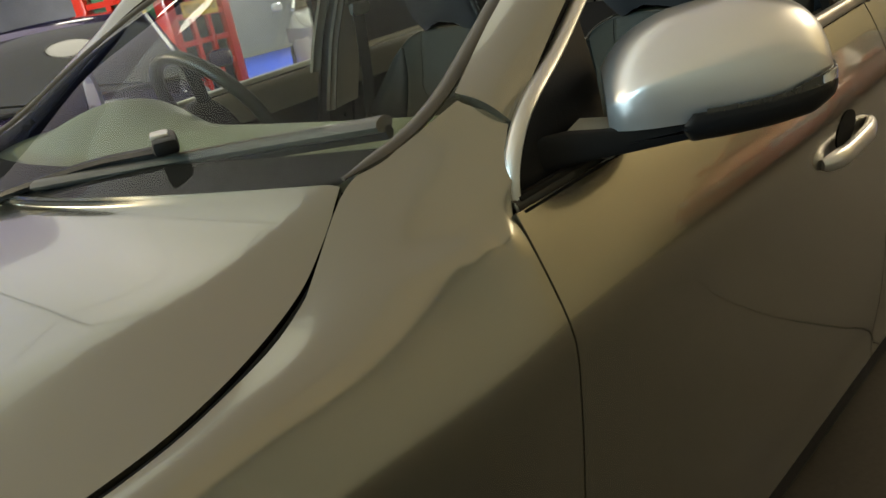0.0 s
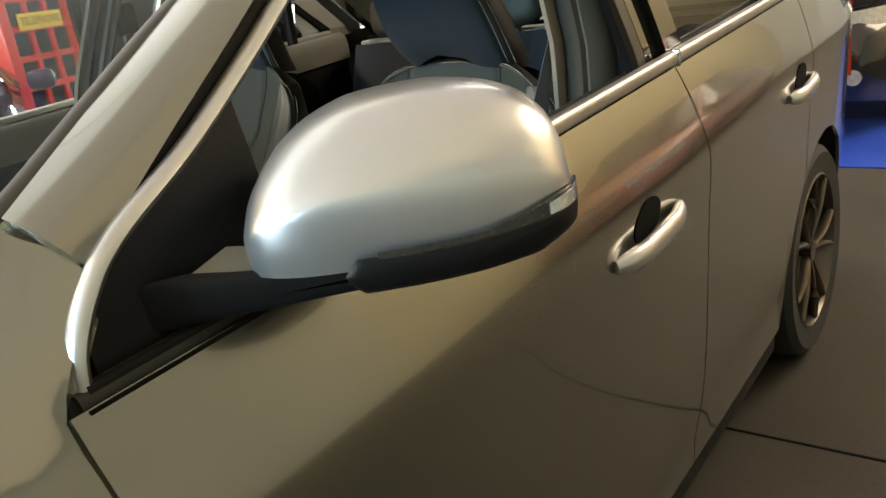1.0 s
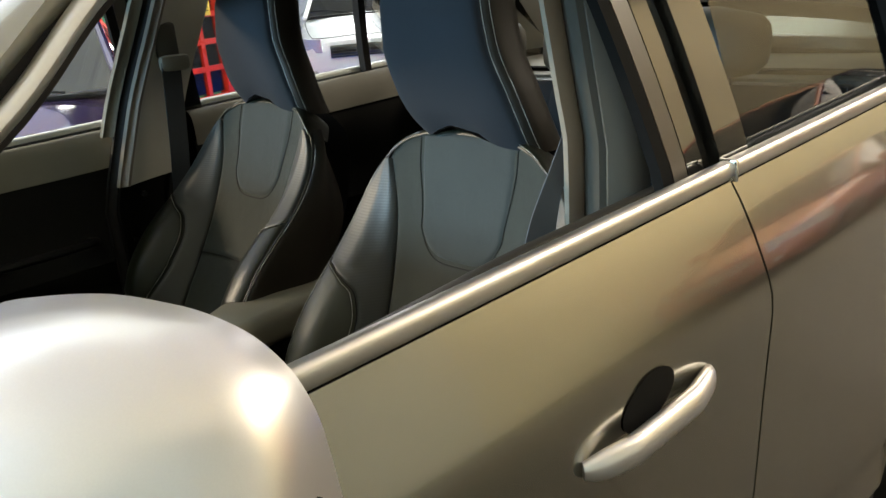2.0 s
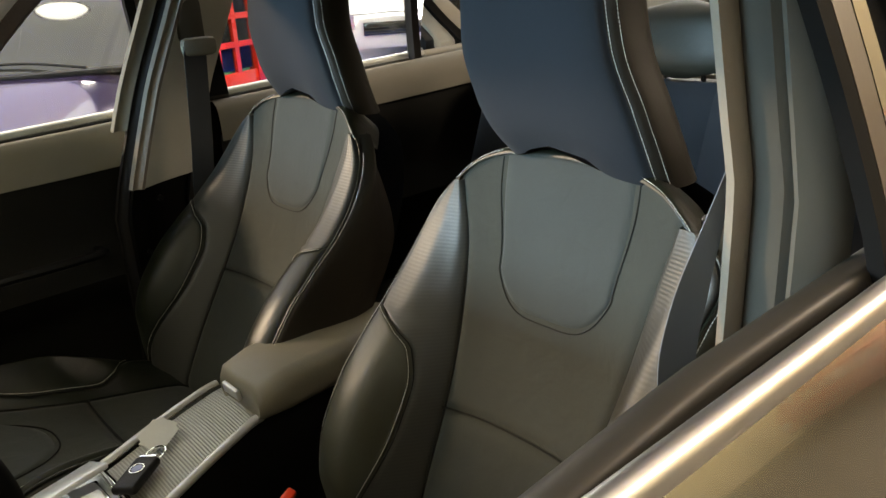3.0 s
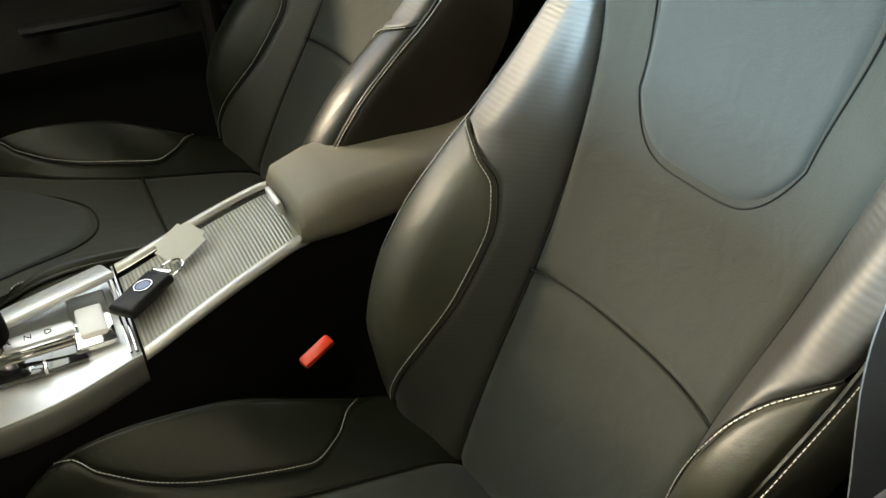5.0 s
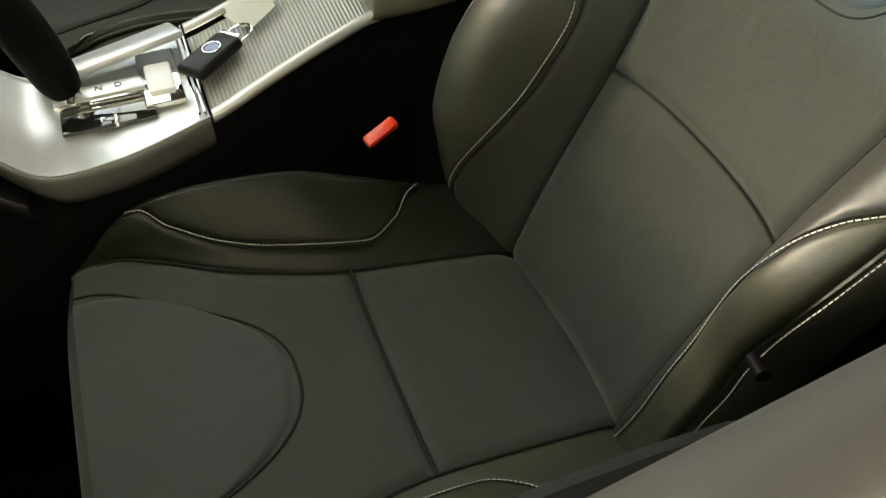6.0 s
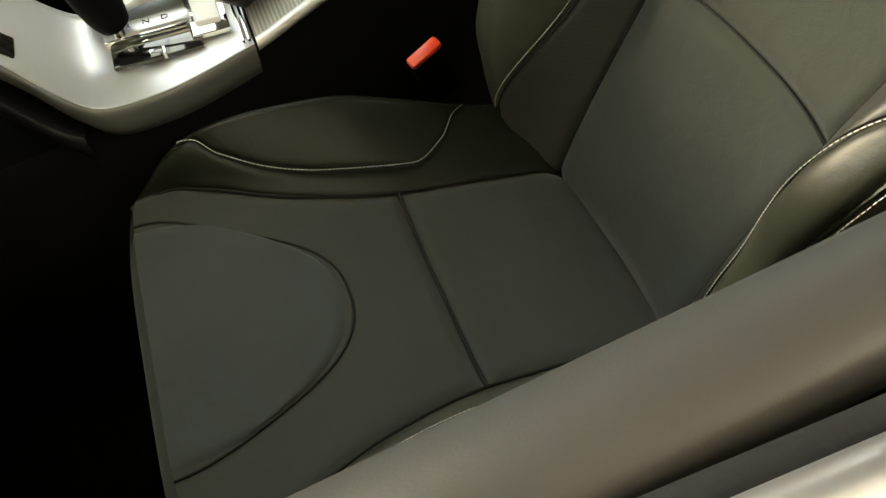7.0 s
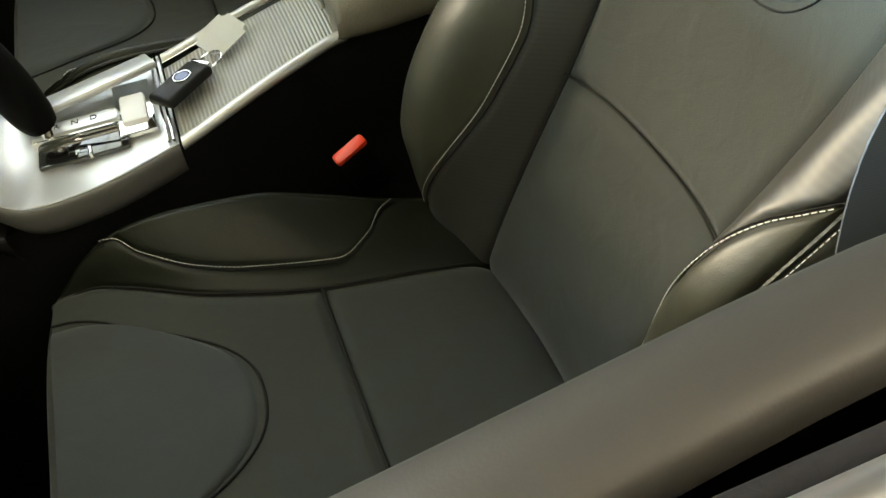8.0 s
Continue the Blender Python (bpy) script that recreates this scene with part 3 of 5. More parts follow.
def door(car, sgn, front, open_glass):
    d = new("front_door" if front else "rear_door")
    d.parent = car
    tagged(d, ("closed front door in bronze-grey paint with its window wound down" if open_glass else "closed door in bronze-grey paint with dark trim"))
    if front:
        f0, f1 = (lambda z: door_front(z) + 0.002), (lambda z: door_split(z) - 0.002)
        part("outer_skin", skin(f0, f1, 0.16, sgn, 40, 30), M_PAINT, d)
        x0, x1 = 1.60, 2.588
        bx0 = 1.405
    else:
        f0, f1 = (lambda z: door_split(z) + 0.003), (lambda z: 3.44)
        low = lambda x: 0.16 if x < 3.28 else arch_bottom(x, arch_x, 0.16)
        part("outer_skin", skin(f0, f1, 0.16, sgn, 36, 30, low), M_PAINT, d)
        x0, x1 = 2.593, 3.48
        bx0 = 2.59
    # belt moulding, seal and inner sill
    yb = lambda x: side_y(x, belt_z(x), sgn)
    s = -sgn
    part("belt_moulding", strip(lambda x: (yb(x) - s * 0.001, belt_z(x) + 0.013), x0, x1, 20, [(s * a, b) for a, b in rounded(0.022, 0.026, 0.009, 4)]), M_CHROME, d, "bright satin chrome belt strip")
    if front:
        # small polished box added for the highlight on the strip's end cap
        part("moulding_cap", box(x1 - 0.006, yb(x1 - 0.006) - s * 0.004, belt_z(x1) + 0.013, 0.006, 0.026, 0.030, 0.002), M_BRIGHT, d, "end cap of the belt strip, polished to stand for its highlight")
    part("window_seal", strip(lambda x: (yb(x) + s * 0.015, belt_z(x) + 0.000), bx0 + 0.03, x1, 20, [(s * a, b) for a, b in rounded(0.010, 0.022, 0.004)]), M_RUBBER, d)
    part("seal_line", strip(lambda x: (yb(x) + s * 0.001, belt_z(x) - 0.003), bx0 + 0.02, x1, 20, [(-0.003, -0.002), (0.003, -0.002), (0.003, 0.002), (-0.003, 0.002)]), M_GAP, d)

    def sill(u, v):
        x = lerp(bx0 + 0.02, x1 - 0.004, u)
        pr = [(0.020, -0.006), (0.023, 0.004), (0.030, 0.008), (0.044, 0.007), (0.054, 0.001), (0.062, -0.008), (0.067, -0.022), (0.070, -0.045), (0.071, -0.085)]
        q = spline([(a, b, 0) for a, b in pr], v)
        return (x, yb(x) + s * (q.x + .006 + .08 * max(-.25, min(.10, x - 2.13))), belt_z(x) + q.y)
    part("inner_sill", grid(sill, 24, 16), M_SILL_SHADED if sgn < 0 else M_TRIM_GREY, d, "soft warm-grey door top trim, near side coloured as in shade")

    def panel(u, v):
        x = lerp(bx0 + 0.02, x1 - 0.004, u)
        z = lerp(0.10, belt_z(x) - 0.073, v)
        arm = math.exp(-((z - 0.66) / 0.05) ** 2) * 0.05 * smooth((u - 0.05) / 0.2) * smooth((1 - u) / 0.1)
        return (x, yb(x) + s * (0.072 + arm + 0.02 * math.exp(-((z - 0.2) / 0.12) ** 2)), z)
    part("inner_panel", grid(panel, 24, 30), M_DOORCARD, d)
    # pull handle and switch bezel
    if front:
        x = 2.05
        part("door_pull", tube([(x, yb(x) + s * 0.10, 0.72), (x - .03, yb(x) + s * 0.15, 0.73), (x + 0.2, yb(x) + s * 0.15, 0.735), (x + 0.22, yb(x) + s * 0.10, 0.73)], 0.011, 8, steps=14), M_BLACK, d)
        part("door_opener", box(1.86, yb(1.86) + s * 0.118, 0.77, 0.10, 0.012, 0.022, 0.005), M_BRIGHT, d, "small chrome door opener")
    # outer grab handle
    hx, hz = (2.205, 0.763) if front else (3.205, 0.803)
    L = 0.256 if front else 0.215
    pts, rads = [], []
    for k in range(41):
        t = k / 40
        x, z = hx + L * t, hz + 0.016 * t - 0.002 * math.sin(math.pi * t)
        out = 0.020 * min(1.0, 1.25 * math.sin(math.pi * t) ** 0.7) + 0.002
        pts.append((x, side_y(x, z, sgn) + sgn * out, z))
    part("grab_handle", tube(pts, lambda t: 0.0195 * (1 - 0.45 * abs(2 * t - 1) ** 8), 16, flat=0.65, up=(0, 1, 0)), M_MIRROR_CAP, d, "painted and chromed pull handle")
    cx, cz = hx + L * 0.52, hz + 0.008 + 0.006

    def cup(u, v):
        a, r = 2 * math.pi * u, v
        x, z = cx - 0.010 + 0.052 * r * math.cos(a), cz + 0.020 + 0.032 * r * math.sin(a) + 0.008 * r * math.cos(a)
        return (x, side_y(x, z, sgn) + sgn * 0.0015, z)
    # no hollow here: a dark disc on the skin stands for the recess's shade
    part("handle_recess", grid(cup, 28, 6), M_GAP, d, "dark disc standing for the shade in the finger recess")
    # window frame upright
    def up(xa, xb, inset=0.006, deep=0.03):
        rings = []
        for k in range(9):
            z = lerp(belt_z(xa) - 0.01, 1.37, k / 8)
            y = YC + sgn * (abs(yb(xa) - YC) - inset - 0.20 * max(0, z - belt_z(xa)) - 0.25 * max(0, z - belt_z(xa)) ** 2)
            dx = -0.20 * max(0, z - belt_z(xa))
            rings.append([(xa + dx, y, z), (xb + dx, y, z), (xb + dx, y - sgn * deep, z), (xa + dx, y - sgn * deep, z)])
        return loft(rings)
    if front:
        part("window_upright", up(2.502, 2.534, 0.020, 0.016), M_EDGE, d, "brown-black window upright")
        part("upright_cover", up(2.536, 2.587, 0.020, 0.016), M_PIANO, d, "gloss black pillar cover")
        part("upright_seal", up(2.478, 2.500, 0.020, 0.016), M_GAP, d)
    else:
        part("window_upright", up(2.594, 2.668), M_PIANO, d, "gloss black window upright")
        part("quarter_divider", up(3.25, 3.275), M_RUBBER, d)
    # panes
    def pane(xa, xb):
        def f(u, v):
            x = lerp(xa, xb, u)
            zt = top_z(x) - 0.02
            z = lerp(belt_z(x) - 0.01, max(belt_z(x), zt), v)
            h = max(0, z - belt_z(x))
            return (x, YC + sgn * (abs(yb(x) - YC) - 0.022 - 0.20 * h - 0.25 * h * h), z)
        return grid(f, 12, 8)
    if not front:
        g = part("window_pane", pane(2.668, 3.25), M_TINT, d, "dark tinted rear window glass")
        g2 = part("window_pane", pane(3.275, 3.62), M_TINT if sgn < 0 else M_GLASS, d)
        if sgn > 0:
            g.data.materials[0] = M_GLASS
            g["label"] = "clear rear window glass"
        g.visible_shadow = g2.visible_shadow = False
    elif not open_glass:
        g = part("window_pane", pane(1.62, 2.50), M_GLASS, d)
        g.visible_shadow = False
    return d


top_z = curve1([p[0] for p in A_OUT[3:]], [p[2] for p in A_OUT[3:]])


def door_mirror(car, sgn):
    m = new("door_mirror")
    m.parent = car
    tagged(m, "silver-capped door mirror with a black arm and clear indicator")
    A, B = Vector((1.664, -0.836, 0)), Vector((1.812, -1.072, 0))
    fd = Vector((-0.82, -0.57, 0)).normalized()
    depth = curve1([0, 0.06, 0.2, 0.4, 0.65, 0.82, 0.91, 0.96, 0.985, 1.0], [0.110, 0.128, 0.136, 0.131, 0.113, 0.090, 0.073, 0.058, 0.042, 0.012])
    ztop = curve1([0, 0.08, 0.2, 0.35, 0.55, 0.72, 0.84, 0.93, 0.975, 1.0], [1.062, 1.090, 1.111, 1.124, 1.128, 1.122, 1.110, 1.088, 1.060, 1.012])
    zbot = curve1([0, 0.25, 0.6, 1.0], [1.001, 1.001, 1.000, 1.004])
    SECT = [(0, 1), (.24, .995), (.50, .945), (.73, .82), (.90, .64), (.975, .53), (1.0, .44), (.995, .22), (.965, 0)]

    def shell(u, v, grow=0.0):
        u = 1 - (1 - u) ** 1.7
        base = lerp(A, B, u)
        q = spline([(p, r, 0) for p, r in SECT], v)
        zt, zb = ztop(u), zbot(u)
        p = base + fd * q.x * (depth(u) + grow)
        return mirrored((p.x, p.y, lerp(zb, zt, q.y)), sgn)
    part("cap", grid(shell, 40, 36), M_MIRROR_CAP, m, "satin silver mirror cap", angle=80)

    def inner_cap(u, v):
        p0 = Vector(shell(0, u))
        c = mirrored((A.x, A.y, (ztop(0) + zbot(0)) / 2), sgn)
        return lerp(p0, c, v)
    part("inner_end", grid(inner_cap, 24, 4), M_MIRROR_CAP, m)

    def rim(u, v):
        k = lerp(0.02, 0.99, u)
        p = lerp(A, B, k) + fd * 0.006
        return mirrored((p.x, p.y, lerp(zbot(k) + 0.004, ztop(k) - 0.004, v)), sgn)
    part("mirror_glass", grid(rim, 12, 8), M_MIRRORGLASS, m)

    # black lower shell with its step, under the cap
    def lower(u, v):
        k = lerp(0.31, 1.0, u)
        base = lerp(A, B, k)
        th = (0.004 + 0.022 * smooth((k - 0.31) / 0.03)) * (1.1 - 0.30 * k) * min(1, (1 - k) * 5 + 0.3)
        step = 0.014 * smooth((k - 0.315) / 0.025)
        q = spline([(1.0, 0, 0), (1.02, -.25, 0), (.97, -.62, 0), (.78, -.92, 0), (.40, -1, 0), (.05, -1, 0)], v)
        p = base + fd * q.x * (depth(k) + 0.004)
        return mirrored((p.x, p.y, zbot(k) + step - 0.002 + (th + step) * q.y), sgn)
    part("lower_shell", grid(lower, 40, 14, 0.003), M_BLACK, m)

    def lens(u, v):
        k = lerp(0.40, 0.995, u)
        base = lerp(A, B, k)
        p = base + fd * ((depth(k) + 0.005) * lerp(1.0, 0.985, v))
        return mirrored((p.x, p.y, zbot(k) + 0.010 + (0.005 + 0.012 * smooth((k - 0.7) / 0.3)) * v), sgn)
    part("indicator_lens", grid(lens, 24, 3, 0.003, flip=True), M_SMOKE, m, "smoky clear indicator lens")
    part("indicator_tip", grid(lambda u, v: Vector(lens(lerp(0.84, 1.0, u), lerp(0.15, 0.85, v))) + Vector((-0.0025, -0.002 if sgn < 0 else 0.002, 0)), 10, 3, 0.002, flip=True), M_LAMP, m, "clear indicator tip")
    # arm
    arm = []
    for t, h, w in ((0, 0.044, 0.055), (0.25, 0.036, 0.05), (0.6, 0.030, 0.044), (1.0, 0.020, 0.036)):
        p = lerp(Vector((1.530, -0.850, 0.988)), Vector((1.640, -0.985, 0.986)), t)
        arm.append([mirrored((p.x + a * 0.8, p.y - a * 0.55, p.z + b), sgn) for a, b in rounded(w, h, 0.012)])
    part("arm", loft(arm), M_BLACK, m)

    def cover(u, v):
        a = lerp(Vector((1.545, -0.850, 1.004)), Vector((1.640, -0.950, 0.990)), u)
        b = lerp(Vector((1.600, -0.838, 1.011)), Vector((1.680, -0.930, 0.995)), u)
        return mirrored(lerp(a, b, v), sgn)
    part("arm_cover", grid(cover, 8, 6, 0.008), M_ARM, m, "grey-brown panel on top of the arm")
    foot_top = curve1([1.455, 1.49, 1.61, 1.76], [0.975, 1.038, 1.101, 1.19])
    foot_y = curve1([0.94, 1.06, 1.125, 1.222], [-0.840, -0.830, -0.816, -0.799])

    def foot(u, v):
        x = lerp(1.455, 1.66, u)
        z = lerp(belt_z(x) - 0.008, foot_top(x), v)
        return mirrored((x, foot_y(z), z), sgn)
    part("mirror_foot", grid(foot, 10, 8, 0.02), M_BLACK, m, "black corner panel carrying the mirror")
    return m


def wheel(car, x, y, z, sgn):
    w = new("wheel")
    w.parent = car
    w.location = Vector((x, y, z)) - car.location
    prof = [(0.235, -0.10), (0.30, -0.108), (0.322, -0.09), (0.328, -0.05), (0.328, 0.05), (0.322, 0.09), (0.30, 0.108), (0.235, 0.10)]
    def ring(pr, n_=48):
        return [[(x + r * math.cos(2 * math.pi * k / n_), y + sgn * o, z + r * math.sin(2 * math.pi * k / n_)) for r, o in pr] for k in range(n_ + 1)]
    part("tyre", loft(ring(prof), cap=False, closed=False), M_TYRE, w)
    part("rim", loft(ring([(0.238, 0.10), (0.232, 0.104), (0.222, 0.085), (0.215, -0.08)]), cap=False, closed=False), M_ALLOY, w)
    for k in range(5):
        for s2 in (-0.13, 0.13):
            a, b = 2 * math.pi * k / 5 + s2 * 0.5, 2 * math.pi * k / 5 + s2 * 1.9
            part("spoke", tube([(x + 0.03 * math.cos(a), y + sgn * 0.075, z + 0.03 * math.sin(a)), (x + 0.13 * math.cos(lerp(a, b, .5)), y + sgn * 0.088, z + 0.13 * math.sin(lerp(a, b, .5))), (x + 0.228 * math.cos(b), y + sgn * 0.088, z + 0.228 * math.sin(b))], 0.017, 8, flat=0.6, steps=6), M_ALLOY, w)
    part("hub_cap", cyl((x, y + sgn * 0.06, z), (x, y + sgn * 0.094, z), 0.032, 20), M_ALLOY, w)
    part("brake_disc", cyl((x, y - sgn * 0.02, z), (x, y + sgn * 0.0, z), 0.15, 32), M_ALU, w)
    part("wheel_well_lining", cyl((x, y - sgn * 0.12, z), (x, y - sgn * 0.115, z), 0.30, 32), M_GAP, w)
    return w


def car_body():
    car = thing("car", (2.3, YC, FLOOR_Z), "bronze-grey metallic saloon car parked on the workshop floor", "car")
    for sgn in (-1, 1):
        part("front_wing", grid(lambda u, v: fender(u, v, sgn), 70, 40, 0.006, flip=sgn < 0), M_PAINT, car)
        part("wing_flange", grid(lambda u, v: fender(0.999, v, sgn) + Vector((0.022 * u, -sgn * 0.010 * u ** 0.5, 0)), 4, 40), M_PAINT, car)
        # quarter panel behind the rear door
        def quarter(u, v):
            x = lerp(3.446, 4.58, u)
            zt = belt_z(min(x, 3.7)) - 0.02 * max(0, x - 3.9)
            z = lerp(arch_bottom(x, arch_x, 0.16), zt, v)
            return (x, side_y(x, z, sgn), z)
        part("rear_quarter", grid(quarter, 70, 26, 0.01, flip=sgn > 0), M_PAINT, car)
        # A pillar with roof rail
        def pillar(u, v):
            a = spline([(1.450, -.768, 1.080), (1.56, -.738, 1.140), (1.68, -.712, 1.207), (1.85, -.675, 1.298), (2.1, -.63, 1.382), (2.4, -.61, 1.415)], u)
            b = spline([(1.476, -.831, 1.033), (1.585, -.818, 1.112), (1.735, -.803, 1.220), (1.93, -.776, 1.368), (2.22, -.736, 1.425), (2.6, -.705, 1.425)], u)
            p = lerp(a, b, v)
            bulge = 0.016 * math.sin(math.pi * v)
            return mirrored((p.x - bulge * 0.4, p.y - bulge * 0.6, p.z + bulge * 0.5), sgn)
        part("roof_pillar", grid(lambda u, v: pillar(lerp(0.006, 1, u), lerp(0.0, 0.97, v)), 60, 12, 0.02, flip=sgn < 0), M_PAINT, car)
        part("pillar_lining", grid(lambda u, v: pillar(lerp(0.04, 1, u), lerp(0.08, 0.85, v)) + Vector((0.016, 0.012 * (-sgn), -0.010)), 60, 6, 0.006), M_GAP, car)
        part("windscreen_edge", tube([mirrored(p, sgn) + Vector((0.004, 0, 0.002)) for p in A_IN], lambda t: 0.004 + 0.0085 * smooth(t / 0.10), 10, steps=60, flat=0.6), M_EDGE, car, "brown-grey windscreen edge strip")
        # window surround
        part("window_surround", tube([mirrored(p, sgn) for p in A_OUT[:13]], 0.0115, 10, steps=90, flat=0.7), M_CHROME, car, "satin chrome window surround")
        def dark_strip(u, v):
            a = pillar(lerp(0.006, 0.86, u), 0.965)
            b = mirrored(spline(A_OUT[3:8], u), sgn)
            return lerp(a, b, v) + Vector((0.006, -sgn * 0.008, -0.003))
        part("pillar_seal_strip", grid(dark_strip, 50, 4), M_RUBBER, car)
        part("surround_foot", box(*mirrored((1.443, -.846, .944), sgn), 0.02, 0.012, 0.022, 0.003), M_RUBBER, car)
        part("surround_seal", tube([mirrored((p[0] + 0.006, p[1] + 0.014, p[2] - 0.004), sgn) for p in A_OUT[:13]], 0.010, 8, steps=90), M_RUBBER, car)
        part("rocker", strip(lambda x: (side_y(x, 0.17, sgn) - sgn * 0.055, 0.125), 1.30, 3.30, 20, [(-sgn * (-a - 0.012), b) for a, b in rounded(0.05, 0.11, 0.02)]), M_BLACK, car)
        part("sill_trim", strip(lambda x: (side_y(x, 0.17, sgn) - sgn * 0.010, 0.152), 1.40, 3.27, 20, rounded(0.008, 0.010, 0.003)), M_PAINT, car)
        door(car, sgn, True, sgn < 0)
        door(car, sgn, False, False)
        door_mirror(car, sgn)
        for x in (farch_x, arch_x):
            wheel(car, x, YC + sgn * (0.757 if x < 2 else 0.735), 0.245, sgn)
        part("inner_arch", box(arch_x, YC + sgn * 0.60, 0.32, 0.72, 0.16, 0.70), M_GAP, car)
        # inner pillar trims
        lean = curve1([0.80, 0.90, 1.06, 1.12, 1.24, 1.37], [2.442, 2.448, 2.454, 2.450, 2.444, 2.438]) if sgn < 0 else curve1([0.80, 0.86, 0.90, 1.08, 1.24, 1.37], [2.33, 2.347, 2.36, 2.425, 2.492, 2.545])

        def btrim(xa, xb, ya, yb2, z0, z1):
            def f(u, v):
                z = lerp(z0, z1, v)
                h = max(0, z - 1.06)
                return mirrored((lean(z) + lerp(xa, xb, u), -lerp(ya, yb2, u) + 0.12 * h - 0.006 * math.sin(math.pi * u), z), sgn)
            return grid(f, 10, 20, 0.010, flip=sgn < 0)
        wb = 0.046 if sgn < 0 else 0.018
        part("pillar_trim_edge", btrim(0, wb, 0.703, 0.695, 0.86, 1.37), M_TRIM_BEIGE, car, "pale beige pillar trim edge")
        # light and shade on this trim are put into its two colours
        part("pillar_trim", btrim(wb + 0.002, 0.012 if sgn < 0 else 0.178, 0.698, 0.765, 0.86, 1.37), M_SHADE if sgn < 0 else M_FARTRIM, car, "centre pillar trim, near one in a shade colour, far one in a lit colour")
        if sgn > 0:
            part("door_frame_trim", btrim(-0.048, -0.022, 0.735, 0.728, 0.985, 1.37), M_TRIM_GREY, car, "pale grey inner window frame")
            part("door_frame_seal", btrim(-0.020, -0.002, 0.728, 0.712, 0.10, 1.37), M_RUBBER, car)
        part("pillar_trim_lower", btrim(0.004, 0.150, 0.708, 0.765, 0.10, 0.857), M_DARKTRIM, car)
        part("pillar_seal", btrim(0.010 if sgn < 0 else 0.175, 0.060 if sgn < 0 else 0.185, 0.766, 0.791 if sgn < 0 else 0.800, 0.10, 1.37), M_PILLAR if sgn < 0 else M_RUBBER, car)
        part("belt_anchor", box(*mirrored((2.53, -0.69, 1.20), sgn), 0.06, 0.02, 0.09, 0.01), M_PILLAR, car)
        # C pillar
        def cpil(u, v):
            z = lerp(belt_z(3.6) - 0.01, 1.36, v)
            h = max(0, z - 1.03)
            xf = lerp(3.66, 3.16, v)
            xr = lerp(4.06, 3.42, v)
            return (lerp(xf, xr, u), YC + sgn * (0.80 - 0.10 * u - 0.30 * h), z)
        part("rear_pillar", grid(cpil, 16, 14, 0.05, flip=sgn > 0), M_PAINT, car)
        part("rear_pillar_trim", grid(lambda u, v: Vector(cpil(u, v)) + Vector((-0.03, -sgn * 0.07, 0)), 12, 10), M_TRIM_GREY, car)
        part("tail_lamp", grid(lambda u, v: (lerp(4.30, 4.60, u), side_y(lerp(4.30, 4.60, u), 0.85, sgn) + sgn * 0.004, lerp(0.66, 1.0, v)), 10, 10, 0.01, flip=sgn < 0), M_RED, car)

    # bonnet: a flat top that breaks along a crease and falls to the wing gap
    bon_z = curve1([0, 0.2, 0.45, 0.7, 1.0], [0.80, 0.89, 0.962, 0.998, 1.014])
    fold_at = curve1([0, 0.3, 0.52, 0.6, 0.7, 0.81, 0.95, 1], [0.68, 0.73, 0.79, 0.82, 0.87, 0.915, 0.975, 0.99])
    fold_h = curve1([0, 0.3, 0.6, 0.8, 0.95, 1], [0.060, 0.060, 0.056, 0.036, 0.012, 0.004])

    def bonnet(u, v):
        g = spline(GAP, u)
        s = lerp(-1, 1, v)
        y = YC + (YC - g.y - 0.0055) * s
        x = g.x - 0.155 * (1 - abs(s) ** 1.9) * u ** 2.5
        k, zf = fold_at(u), g.z + fold_h(u)
        if abs(s) > k:
            z = lerp(zf, g.z, ((abs(s) - k) / (1 - k)) ** 1.15)
        else:
            z = lerp(zf, max(bon_z(u), zf + 0.004), 1 - (abs(s) / k) ** 2.2)
        return (x, y, z)
    part("bonnet", grid(bonnet, 60, 110, 0.008), M_PAINT, car, "long bronze-grey bonnet")
    part("bonnet_gap", tube([(p[0], p[1] - 0.001, p[2] - 0.008) for p in GAP], 0.0045, 6, steps=60), M_GAP, car)
    # cowl and windscreen
    def cowl(u, v):
        s = lerp(-1, 1, u)
        x0 = 1.285 - 0.15 * (1 - abs(s) ** 2.2)
        return (x0 + 0.11 * v, YC + 0.70 * s, 0.985 + 0.012 * v - 0.035 * math.sin(math.pi * v))
    part("cowl", grid(cowl, 30, 8, 0.01), M_BLACK, car)

    def screen(u, v):
        s = lerp(-1, 1, u)
        e = spline(A_IN, v)
        y = YC + (YC - e.y) * s
        return (e.x - 0.16 * (1 - s * s) * (1 - 0.5 * v), y, e.z + 0.02 * (1 - s * s) * v)
    g = part("windscreen", grid(screen, 30, 20), M_SCREEN, car, "clear raked windscreen")
    g.visible_shadow = False
    part("windscreen_band", grid(lambda u, v: Vector(screen(lerp(0.004, 0.996, u), 0.145 * v)) + Vector((0.003, 0, -0.004)), 40, 6), M_GAP, car, "black printed band along the foot of the windscreen")

    def roof(u, v):
        s = lerp(-1, 1, v)
        x = lerp(2.05, 3.35, u)
        y = YC + 0.60 * s
        return (x, y, 1.395 + 0.05 * (1 - s * s) - 0.10 * (u - 0.4) ** 2)
    part("roof_panel", grid(roof, 24, 24, 0.03), M_PAINT, car)
    part("roof_lining", grid(lambda u, v: Vector(roof(u, v)) - Vector((0, 0, 0.045)), 16, 16), M_TRIM_BEIGE, car)

    def rscreen(u, v):
        s = lerp(-1, 1, u)
